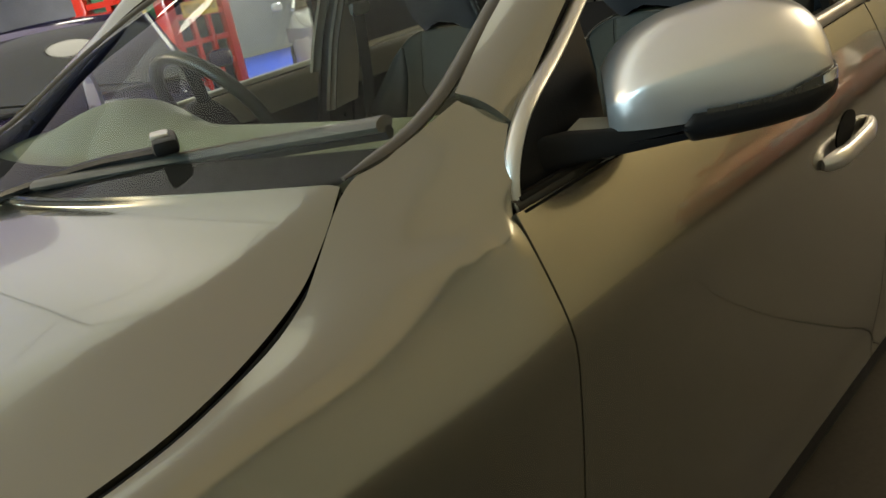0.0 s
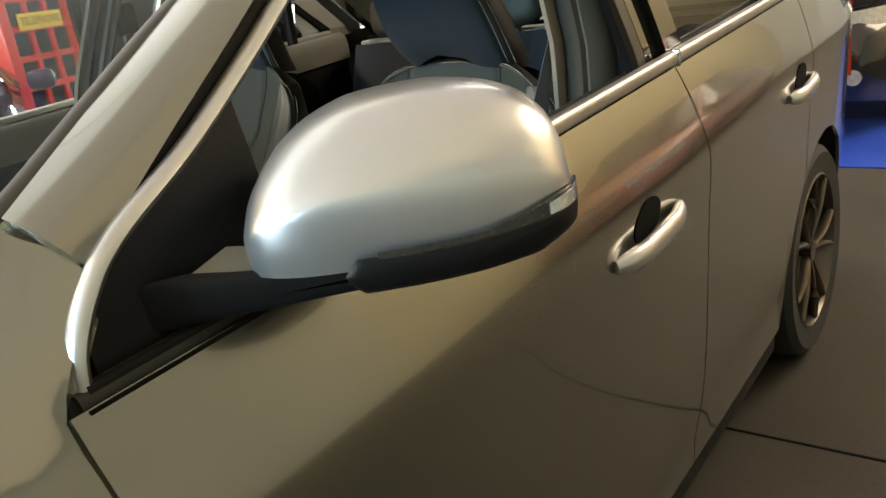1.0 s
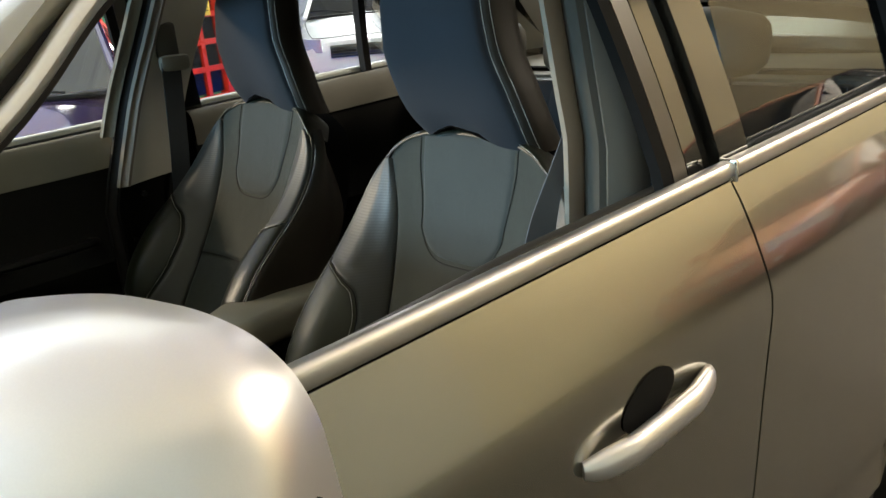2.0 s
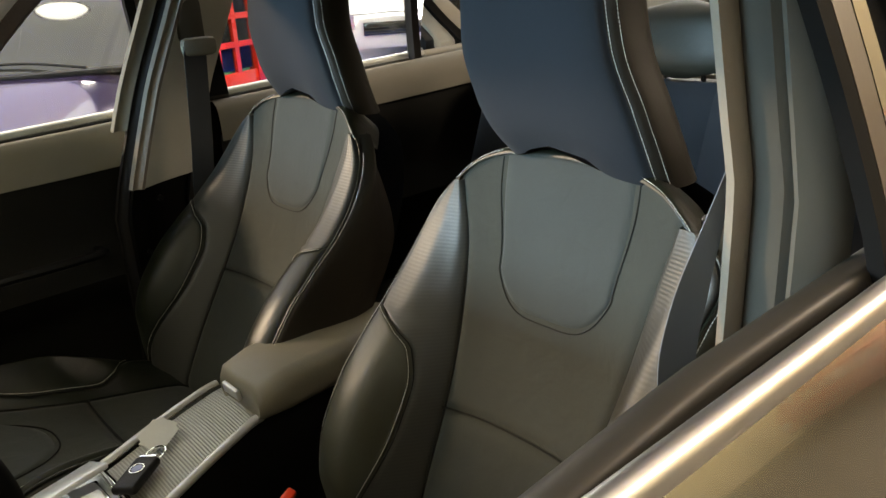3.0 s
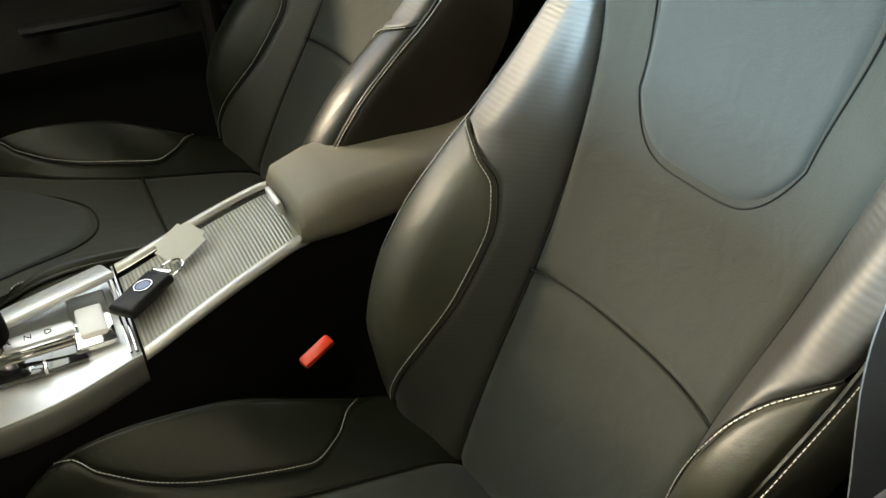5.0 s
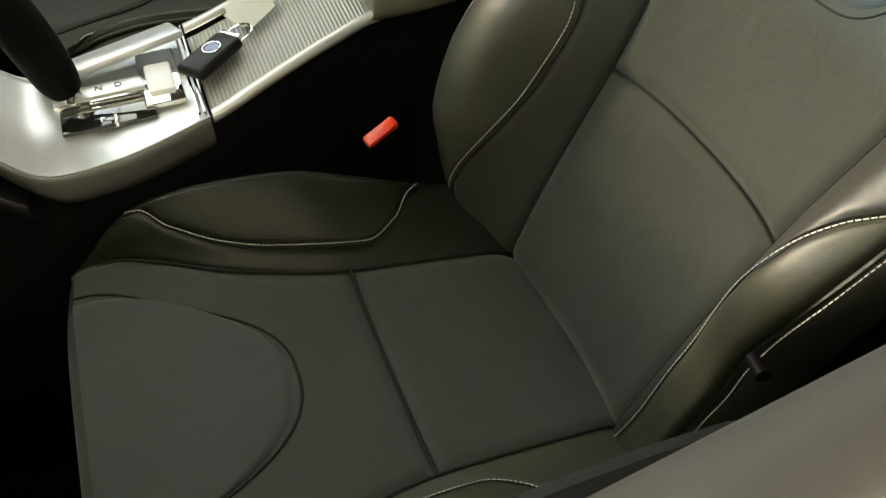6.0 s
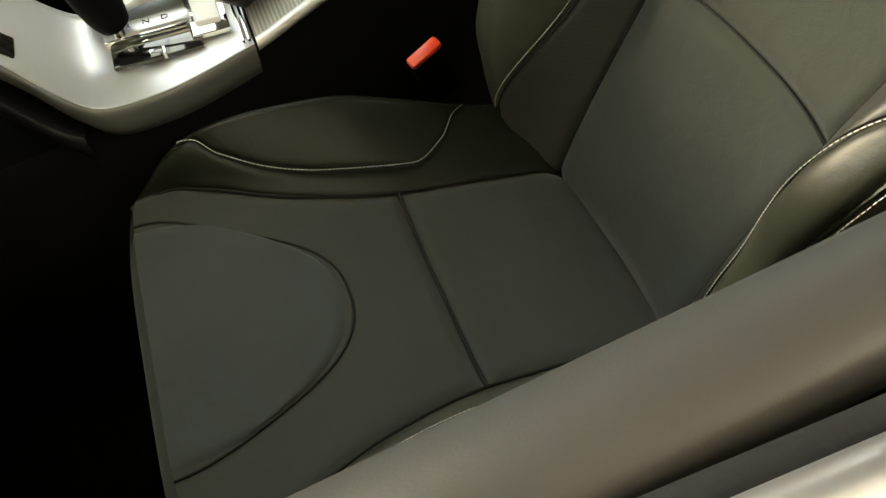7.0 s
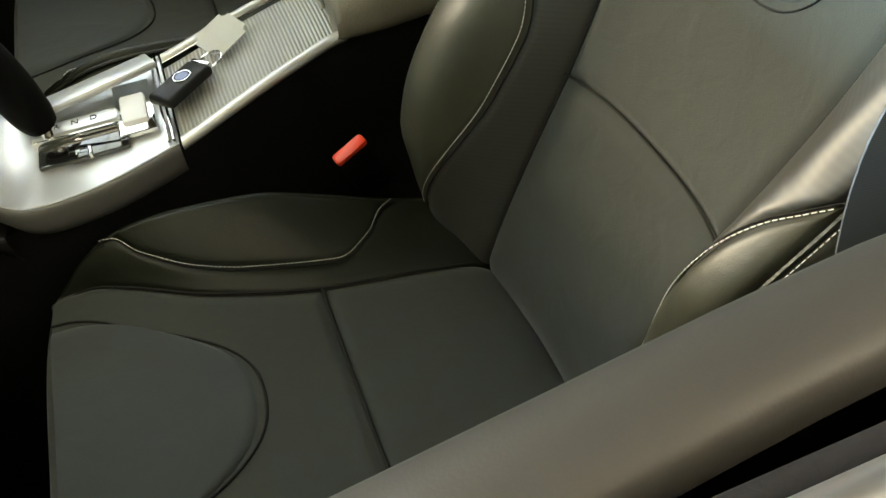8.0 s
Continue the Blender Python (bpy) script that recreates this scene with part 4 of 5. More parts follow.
        return (lerp(4.02, 3.36, v) + 0.03 * (1 - s * s), YC + lerp(0.62, 0.56, v) * s, lerp(1.02, 1.37, v) + 0.03 * (1 - s * s))
    g = part("rear_screen", grid(rscreen, 20, 12), M_GLASS, car)
    g.visible_shadow = False

    def boot(u, v):
        s = lerp(-1, 1, v)
        x = lerp(3.98, 4.60, u)
        return (x, YC + lerp(0.70, 0.62, u) * s, 1.02 + 0.03 * (1 - s * s) - 0.02 * u)
    part("boot_lid", grid(boot, 16, 20, 0.03), M_PAINT, car)
    part("rear_bumper", grid(lambda u, v: (4.60 + 0.06 * math.sin(math.pi * v) - 0.12 * abs(2 * u - 1) ** 3, YC + lerp(-0.62, 0.62, u), lerp(0.2, 1.0, v)), 20, 14, 0.04), M_PAINT, car)
    part("front_bumper", grid(lambda u, v: (0.06 - 0.05 * math.sin(math.pi * v) + 0.36 * abs(2 * u - 1) ** 3, YC + lerp(-0.72, 0.72, u), lerp(0.15, 0.74, v)), 20, 14, 0.04), M_PAINT, car)
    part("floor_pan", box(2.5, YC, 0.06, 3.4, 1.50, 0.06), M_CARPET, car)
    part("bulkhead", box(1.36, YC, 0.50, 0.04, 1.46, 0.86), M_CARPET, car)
    part("seat_bulkhead", box(3.55, YC, 0.55, 0.04, 1.40, 0.92), M_CARPET, car)
    part("rear_shelf", box(3.72, YC, 0.985, 0.50, 1.36, 0.03, 0.008), M_TRIM_GREY, car)
    # dashboard
    def dash(u, v):
        s = lerp(-1, 1, u)
        y = YC + 0.72 * s
        hump = 0.060 * math.exp(-((y - 0.33) / 0.16) ** 2)
        pr = [(1.33, 0.985), (1.42, 1.015), (1.55, 1.025), (1.66, 1.010), (1.72, 0.955), (1.725, 0.87), (1.70, 0.74), (1.66, 0.60), (1.60, 0.50)]
        q = spline([(a, b, 0) for a, b in pr], v)
        return (q.x - 0.10 * (1 - s * s) * (1 - v), y, q.y + hump * smooth(v / 0.3) * smooth((0.7 - v) / 0.2))
    part("dashboard", grid(dash, 50, 40), M_DASH, car, "dark grey-green soft dashboard")
    # steering wheel on the far side
    sw = new("steering_wheel")
    sw.parent = car
    tagged(sw, "black leather steering wheel")
    c, nrm = Vector((1.745, 0.27, 0.985)), Vector((0.88, 0, 0.47)).normalized()
    a = nrm.cross(Vector((0, 1, 0))).normalized()
    circ = [c + a * 0.185 * math.cos(t) + Vector((0, 1, 0)) * 0.185 * math.sin(t) for t in [2 * math.pi * k / 48 for k in range(49)]]
    part("rim", tube(circ, 0.016, 10, cap=False), M_LEATHER, sw)
    part("hub", loft([[c - nrm * o + a * r * math.cos(t) + Vector((0, 1, 0)) * r * math.sin(t) for t in [2 * math.pi * k / 24 for k in range(24)]] for o, r in ((0.09, 0.06), (0.03, 0.08), (0.0, 0.07), (-0.008, 0.03))]), M_BLACK, sw)
    for ang in (90, 200, 340):
        e = c + a * 0.178 * math.cos(radians(ang)) + Vector((0, 1, 0)) * 0.178 * math.sin(radians(ang))
        part("spoke", tube([c - nrm * 0.02, lerp(c, e, .6) - nrm * .012, e], 0.016, 8, flat=0.6), M_BLACK, sw)
    # wipers
    w = new("wiper")
    w.parent = car
    tagged(w, "black wiper arm with a grey blade lying on the windscreen")
    wp = [(1.405, -0.685, 1.058), (1.345, -0.50, 1.047), (1.26, -0.33, 1.040), (1.16, -0.16, 1.034)]
    part("blade", tube(wp, lambda t: 0.021 - 0.004 * t, 10, steps=20, flat=0.5), M_WIPER, w)
    part("blade_rubber", tube([(p[0] + 0.006, p[1], p[2] - 0.012) for p in wp], 0.010, 6, steps=20), M_RUBBER, w)
    part("arm", tube([(1.27, -0.355, 1.058), (1.22, -0.24, 1.050), (1.15, -0.12, 1.030), (1.11, -0.05, 1.015)], 0.014, 8, steps=14, flat=0.6), M_BLACK, w)
    part("clip", turned(box(0, 0, 0, 0.036, 0.115, 0.022, 0.007), Matrix.Translation((1.282, -0.352, 1.066)) @ Matrix.Rotation(radians(-27), 4, "Z")), M_BLACK, w)
    part("clip_cover", turned(box(0, 0, 0, 0.026, 0.050, 0.008, 0.003), Matrix.Translation((1.280, -0.345, 1.078)) @ Matrix.Rotation(radians(-27), 4, "Z")), M_CHROME, w)
    part("pivot", cyl((1.11, -0.05, 0.99), (1.11, -0.05, 1.03), 0.018, 16), M_BRIGHT, w)
    return car


# ---- front seats ----
SY = -0.422
bk_x = curve1([.36, .40, .435, .47, .55, .67, .80, .92, 1.013, 1.06], [2.365, 2.336, 2.330, 2.340, 2.372, 2.429, 2.488, 2.526, 2.545, 2.556])
bk_p = curve1([.40, .46, .52, .58, .64, .70, .76, .81, .86, .92, .98, 1.05], [.03, .055, .085, .115, .125, .118, .095, .067, .045, .028, .018, .010])
bk_s = curve1([.40, .67, .80, .90, .96, .995], [.128, .135, .150, .163, .178, .190])
bk_e = curve1([.40, .46, .52, .65, .80, .88, .94, .975, .995], [.215, .245, .262, .272, .266, .253, .232, .210, .193])
bk_k = curve1([.40, .46, .52, .58, .64, .70, .75, .78, .80], [.60, .50, .37, .275, .225, .215, .265, .39, .65])
bk_o = curve1([.40, .46, .50, .54, .58, .62, .66, .70, .74, .77, .79, .80], [.20, .26, .28, .28, .28, .29, .31, .335, .37, .44, .56, .65])
KE = 0.66


def back_top(a):
    return 1.029 - .043 * min(1.0, abs(a) / (.19 if a > 0 else .202)) ** 4 - (.008 * min(1.0, -a / .19) if a < 0 else 0)


def back_bolster(k, z, sgn, slim=True):
    """Outline across a backrest bolster: k runs from the centre seam round to the back."""
    s, e, p = bk_s(z), bk_e(z), bk_p(z)
    w0 = e - s
    top = smooth((z - .76) / .22)
    if sgn < 0 and slim:
        p *= .55 + .45 * smooth((z - .58) / .18)
        e -= .018 * smooth((.74 - z) / .12)
        e -= .035 * smooth((.94 - z) / .14) + .010 * smooth((.80 - z) / .12) - .014 * smooth((z - .88) / .06)
    f = max(0.0, min(1.0, (.980 - z) / .055))
    e = s + (e - s) * lerp(.62, 1.0, math.sqrt(max(0.0, 1 - (1 - f) ** 2)))
    w = e - s
    w0 = min(w0, w)
    o = [(s - .004, .004), (s + .08 * w0, .016 + .1 * p), (s + .28 * w0, .50 * p + .010), (s + .50 * w, .93 * p + .003), (s + .76 * w, 1.03 * p), (e - .002, .95 * p), (e + .012, .95 * p - .03), (e + lerp(.012, .002, top), -.03 * (1 - .5 * top)), (e - lerp(.012, .03, top), -.095 * (1 - .72 * top))]
    q = spline([(a, b, 0) for a, b in o], k)
    return Vector((bk_x(z) - q.y, SY + sgn * q.x, z))


cu_z = curve1([1.80, 1.84, 1.90, 2.0, 2.13, 2.26, 2.30, 2.325, 2.345, 2.38], [.485, .500, .503, .490, .468, .444, .434, .418, .394, .37])
cu_p = curve1([1.825, 1.86, 1.90, 1.95, 2.0, 2.08, 2.16, 2.24, 2.30, 2.36], [-.030, .010, .040, .062, .073, .077, .060, .037, .030, .028])
cu_s = curve1([1.825, 1.85, 1.88, 1.924, 2.018, 2.133, 2.36], [.202, .212, .212, .195, .155, .132, .128])
cu_e = curve1([1.825, 1.85, 1.88, 1.92, 2.0, 2.2, 2.36], [.203, .210, .226, .232, .230, .227, .225])
cu_k = curve1([1.825, 1.893, 1.92, 1.95, 2.0, 2.05, 2.15, 2.19, 2.225, 2.25, 2.36], [.565, .56, .44, .25, .175, .155, .155, .235, .42, .56, .565])
KC = 0.57


def cushion_bolster(k, x, sgn):
    s, p = cu_s(x), cu_p(x)
    e = max(cu_e(x), s + 0.008)
    f = smooth((x - 1.845) / .07)
    o = [(s - .004, .004 * f), (s + .18 * (e - s), .10 * p + .011 * f), (lerp(s, e, .50), .50 * p + .008 * f), (lerp(s, e, .82), .92 * p), (e - .002, p), (e + .012 * f, p - .016), (e + .02 * f, p - .06), (e + .018 * f, -.10), (e + .004 * f, -.20)]
    q = spline([(a, b, 0) for a, b in o], k)
    return Vector((x + 0.015 * (q.x - s if q.x > s else 0), SY + sgn * q.x, cu_z(x) + q.y))


def front_seat(slim):
    """slim: the bolster beside the door is squeezed by long use."""
    seat = thing("front_seat", (2.1, SY, 0.09), "charcoal leather and textile front seat with pale stitching", "car seat", "front seats")
    F = (-1, 0, 0.3)

    def centre(u, v, z0, z1):
        s = bk_s(lerp(z0, z1, v))
        a = lerp(-s, s, u)
        z = lerp(z0, min(z1, back_top(a)), v)
        return (bk_x(z) - 0.014 * abs(a / s) ** 3 + 0.004 * math.cos(a / s * 1.5), SY + a, z)
    part("back_lower_panel", puffed(lambda u, v: centre(u, v, .39, .668), 30, 30, .008, .008, "LRT", toward=F), M_TEXTILE, seat)
    part("back_upper_panel", puffed(lambda u, v: centre(u, v, .668, 1.040), 34, 44, .008, .008, "LRB", toward=F), M_TEXTILE, seat)

    def insert(u, v):
        k = abs(2 * u - 1)
        zb = .811 + .056 * k ** 4
        z = lerp(zb, back_top((2 * u - 1) * .114) - .003, v)
        a = (2 * u - 1) * lerp(.099, .116, smooth(v * 1.2))
        s = bk_s(z)
        return (bk_x(z) - 0.014 * abs(a / s) ** 3 + 0.004 * math.cos(a / s * 1.5) - .0035, SY + a, z)
    part("back_insert", puffed(insert, 30, 34, .008, .009, "LRB", toward=F), M_INSERT, seat, "lighter grey woven backrest insert")
    for sgn in (1, -1):
        seam_k = bk_o if sgn < 0 and slim else bk_k
        tw = (-1, 0.2 * sgn, .2)
        ztop = .980
        zz = lambda v: lerp(.40, ztop, v)
        part("back_bolster", puffed(lambda u, v: back_bolster((seam_k(zz(v)) if zz(v) < .80 else KE) * u, zz(v), sgn, slim), 34, 70, .0035, .006, "LR", toward=tw), M_RIBLEATHER, seat, "leather bolster with fine ribs near the shoulder")
        # the near seat's outer leather takes the lit colour, the far seat's the plain one
        part("back_outer_panel", puffed(lambda u, v: back_bolster(lerp(seam_k(lerp(.40, .798, v)), KE, u), lerp(.40, .798, v), sgn, slim), 28, 44, .0035, .006, "LR", toward=tw), M_LEATHER_LIT if slim else M_LEATHER, seat, "leather outer bolster panel, coloured as lit on the near seat")
        part("back_side", puffed(lambda u, v: back_bolster(lerp(KE, 1, u), zz(v), sgn, slim), 24, 60, .005, .007, "L", toward=(-.3, sgn, 0)), M_LEATHER_LIT if sgn < 0 and slim else M_SIDE, seat)

        def on(kf, z0, z1, dk, lift=.0016):
            def f(t):
                z = lerp(z0, z1, t)
                k = kf(z) + dk
                p, q, r = back_bolster(k, z, sgn, slim), back_bolster(k + .01, z, sgn, slim), back_bolster(k, z + .002, sgn, slim)
                nn = (q - p).cross(r - p).normalized()
                if nn.dot(Vector(tw)) < 0:
                    nn = -nn
                return p + nn * lift
            return f
        tagged(part("bolster_stitching", stitches(on(seam_k, .42, .795, .016), .42, r=.00048), M_STITCH, seat), kind="stuff")
        tagged(part("edge_stitching", stitches(on(lambda z: KE, .42, .950, .018), .66, r=.00048), M_STITCH, seat), kind="stuff")
        part("edge_piping", tube([on(lambda z: KE, .41, ztop - .006, 0, -.001)(k / 50) for k in range(51)], .0022, 6), M_LEATHER, seat)

        # rounded leather shoulder behind the edge
        sc_ = Vector((bk_x(.95) + .050, SY + sgn * (.180 if sgn > 0 else .190), .934))
        if sgn > 0 or slim:
            part("back_shoulder", grid(lambda u, v: sc_ + Vector((.060 * math.cos(2 * math.pi * u) * math.sin(math.pi * v), .033 * math.sin(2 * math.pi * u) * math.sin(math.pi * v), .048 * math.cos(math.pi * v))), 24, 12), M_LEATHER, seat)

    # top roll
    def roll(u, v):
        a = lerp(-.208, .196, u)
        b = v * math.pi / 2
        k = min(1.0, abs(a) / (.204 if a > 0 else .215))
        z = back_top(a) - .010 * k ** 8
        return (bk_x(z) - .014 * min(1, abs(a) / .178) ** 3 + .095 * (1 - .55 * k ** 4) * (1 - math.cos(b)) - .002, SY + a, z + (.014 * math.sin(2 * b) - .035 * v * v) * (1 - .5 * k ** 6))
    part("back_top", grid(roll, 48, 12), M_LEATHER, seat)
    for a, b in ((0, .26), (.80, 1)):
        tagged(part("top_stitching", stitches(lambda t: Vector(roll(lerp(a, b, t), .14)) + Vector((-.0010, 0, .0008)), .40, r=.0004), M_STITCH, seat), kind="stuff")
    def seam(fn, n_=40, r=.0016):
        return tube([Vector(fn(k / n_)) for k in range(n_ + 1)], r, 6)
    part("insert_seam", seam(lambda t: Vector(insert(0, 1 - 3 * t) if t < 1 / 3 else insert(3 * t - 1, 0) if t < 2 / 3 else insert(1, 3 * t - 2)) + Vector((.0030, 0, 0)), 90, .0010), M_SEAM, seat)
    part("lumbar_seam", seam(lambda t: Vector(centre(t, 1, .39, .668)) + Vector((.0030, 0, 0)), 40, .0013), M_SEAM, seat)
    for sgn in (1, -1):
        part("centre_seam", seam(lambda t: back_bolster(0.02, lerp(.42, .970, t), sgn, slim) + Vector((.001, 0, 0)), 60, .0017), M_SEAM, seat)
        part("bolster_seam", seam(lambda t: back_bolster((bk_o if sgn < 0 and slim else bk_k)(lerp(.41, .798, t)), lerp(.41, .798, t), sgn, slim) + Vector((.0012, -.0006 * sgn, 0)), 50, .0010), M_SEAM, seat)
    # hard back shell
    def shell(u, v):
        a = lerp(-1, 1, u)
        z = lerp(.25, back_top(a * .19) - .022, v)
        e = bk_e(max(z, .45)) - .012
        return (bk_x(max(z, .40)) + .092 + .035 * (1 - a * a), SY + a * e, z)
    part("back_shell", grid(shell, 16, 20), M_BLACK, seat)

    # fixed head restraint
    h_x = curve1([1.03, 1.07, 1.12, 1.18, 1.25, 1.29, 1.315], [2.540, 2.520, 2.507, 2.497, 2.497, 2.508, 2.540])
    h_w = curve1([1.03, 1.045, 1.07, 1.10, 1.18, 1.25, 1.29, 1.315], [.085, .102, .122, .138, .150, .146, .130, .10])

    h_n = curve1([1.03, 1.06, 1.10, 1.16, 1.22, 1.28, 1.315], [.168, .164, .150, .130, .117, .110, .09])

    def head(ang, v):
        z = lerp(1.032, 1.315, v)
        w, d = h_w(z), .055 - .02 * max(0, v - .85) / .15
        c, s_ = math.cos(ang), math.sin(ang)
        ex = .36
        if s_ < 0:
            w = h_n(z)
        yy = w * (1 if s_ > 0 else -1) * abs(s_) ** ex
        xx = -d * (1 if c > 0 else -1) * abs(c) ** .8
        zz = z + (.017 * math.exp(-((yy + .02) / .060) ** 4) if v < .25 else 0) * max(0, 1 - v / .25)
        zz -= (.024 if s_ < 0 else .008) * abs(s_) ** .5 * smooth((.30 - v) / .30)
        return Vector((h_x(z) + .055 + xx - .010 * (1 - (yy / w) ** 2) * (1 if c > 0 else 0), SY + .020 + yy, zz))
    am = math.radians(50)
    part("headrest_front", puffed(lambda u, v: head(lerp(-am, am, u), v), 40, 40, .004, .007, "LR", toward=F), M_HEAD, seat, "charcoal textile front of the fixed head restraint")
    part("headrest_back", puffed(lambda u, v: head(lerp(2 * math.pi - am, am, u), v), 50, 40, .004, .007, "LR"), M_SIDE, seat)
    part("headrest_underside", grid(lambda u, v: lerp(head(2 * math.pi * u, 0), Vector((2.60, SY + .02, 1.05)), v), 40, 4), M_BLACK, seat)
    part("headrest_top", grid(lambda u, v: lerp(head(2 * math.pi * u, 1), Vector((2.59, SY + .02, 1.325)), v), 40, 4), M_HEAD, seat)
    part("headrest_post", box(2.615, SY + .02, 1.03, .04, .12, .12, .01), M_BLACK, seat)
    for da in (.03, .30):
        tagged(part("headrest_stitching", stitches(lambda t: head(-am - da, lerp(.02, .95, t)) + Vector((-.0008, -.0010, 0)), .28, r=.00042), M_STITCH, seat), kind="stuff")

    # cushion
    def flat(u, v, x0, x1, lift=0.0):
        x = lerp(x0, x1, v)
        s = cu_s(x)
        a = lerp(-s, s, u)
        if x < 1.92:
            x += .013 * abs(a / .226) ** 4 * ((1.92 - x) / .082) ** 2
        return (x, SY + a, cu_z(x) + .010 * abs(a / s) ** 3 - .004 * math.cos(a / s * 1.5) + lift)
    U = (0, 0, 1)
    part("cushion_rear_panel", puffed(lambda u, v: flat(u, v, 2.123, 2.345), 30, 26, .008, .008, "LRB", toward=U), M_TEXTILE, seat)
    part("cushion_front_panel", puffed(lambda u, v: flat(u, v, 1.838, 2.123), 36, 32, .008, .008, "LRT", toward=U), M_TEXTILE, seat)

    # D-shaped front pad
    def pad(u, v):
        k = abs(2 * u - 1)
        x = lerp(1.838, 2.034 - .108 * k ** 2.5, v)
        a = (2 * u - 1) * lerp(.150, .108 if u > .5 else .128, v * v) + .022
        s = cu_s(x)
        if x < 1.92:
            x += .013 * abs(a / .226) ** 4 * ((1.92 - x) / .082) ** 2
        return (x, SY + a, cu_z(x) + .010 * abs(a / s) ** 3 - .004 * math.cos(a / s * 1.5) + .0045)
    part("cushion_pad", puffed(pad, 30, 30, .009, .010, "LRT", toward=U), M_INSERT, seat, "grey textile pad at the front of the cushion")

    part("pad_seam", seam(lambda t: Vector(pad(0, 3 * t) if t < 1 / 3 else pad(3 * t - 1, 1) if t < 2 / 3 else pad(1, 3 - 3 * t)) + Vector((0, 0, -.0036)), 90, .0016), M_SEAM, seat)
    # dark tube added for the shade in the crease below the backrest
    part("rear_gap_seam", seam(lambda t: Vector((2.3395, SY + lerp(-.125, .125, t), .4325)), 20, .0050), M_SEAM, seat)
    part("cushion_seam", seam(lambda t: Vector(flat(t, 0, 2.123, 2.345)) + Vector((0, 0, -.0028)), 40, .0020), M_SEAM, seat)
    for sgn in (1, -1):
        part("cushion_centre_seam", seam(lambda t: cushion_bolster(0.02, lerp(1.868, 2.33, t), sgn) + Vector((0, 0, .0006)), 60, .0017), M_SEAM, seat)
        part("wing_seam", seam(lambda t: cushion_bolster(cu_k(lerp(1.905, 2.24, t)), lerp(1.905, 2.24, t), sgn) + Vector((0, 0, -.0012)), 60, .0010), M_SEAM, seat)

    def nose(u, v):
        a = lerp(-.226, .226, u)
        q = spline([(1.838, 0, .498), (1.826, 0, .486), (1.820, 0, .455), (1.822, 0, .40), (1.83, 0, .28)], v)
        return (q.x + .015 * abs(a / .226) ** 4, SY + a, q.z - (.02 * abs(a / .226) ** 4 if v < .2 else 0))
    part("cushion_front", grid(nose, 30, 16), M_TEXTILE, seat)
    for sgn in (1, -1):
        tw = (0, .2 * sgn, 1)
        xx = lambda v: lerp(1.840, 2.36, v)
        # door-side cushion leather of the near seat has its light in the colour
        hide = M_LEATHER_LIT if sgn < 0 and slim else M_LEATHER
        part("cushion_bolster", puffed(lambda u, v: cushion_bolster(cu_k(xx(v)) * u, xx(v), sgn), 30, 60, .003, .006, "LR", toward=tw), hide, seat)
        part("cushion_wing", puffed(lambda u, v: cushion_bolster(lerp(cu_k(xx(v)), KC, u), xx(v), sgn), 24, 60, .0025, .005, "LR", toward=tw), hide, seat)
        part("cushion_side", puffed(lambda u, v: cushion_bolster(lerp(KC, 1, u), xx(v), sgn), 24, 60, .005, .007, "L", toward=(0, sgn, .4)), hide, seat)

        def onc(kf, x0, x1, dk, lift=.0016):
            def f(t):
                x = lerp(x0, x1, t)
                k = kf(x) + dk
                p, q, r = cushion_bolster(k, x, sgn), cushion_bolster(k + .01, x, sgn), cushion_bolster(k, x + .002, sgn)
                nn = (q - p).cross(r - p).normalized()
                if nn.z < 0:
                    nn = -nn
                return p + nn * lift
            return f
        tagged(part("cushion_stitching", stitches(onc(cu_k, 1.912, 2.235, .009), .37, r=.00045), M_STITCH, seat), kind="stuff")
        part("cushion_piping", tube([onc(lambda x: KC, 1.855, 2.35, 0, -.001)(k / 40) for k in range(41)], .0022, 6), M_LEATHER, seat)
        part("side_valance", box(2.10, SY + sgn * .262, .27, .46, .014, .16, .006), M_BLACK, seat)
        part("seat_rail", box(2.10, SY + sgn * .17, .115, .55, .03, .05, .006), M_BLACK, seat)
    part("seat_frame", box(2.10, SY, .24, .44, .36, .22, .03), M_BLACK, seat)
    # folding-rest lever on the door side
    part("lumbar_knob", cyl((2.318, SY - .232, .690), (2.313, SY - .250, .694), .0052, 18), M_KNOB, seat)
    return seat


def text(body, size, m, material, parent):
    cu = bpy.data.curves.new("lettering", "FONT")
    cu.body, cu.size, cu.align_x, cu.align_y, cu.extrude = body, size, "CENTER", "CENTER", .0004
    ob = new("lettering", cu)
    ob.data.materials.append(material)
    ob.parent = parent
    up, q = Vector((0, 0, 0)), parent
    while q:
        up, q = up + q.location, q.parent
    ob.matrix_basis = Matrix.Translation(-up) @ m
    return ob


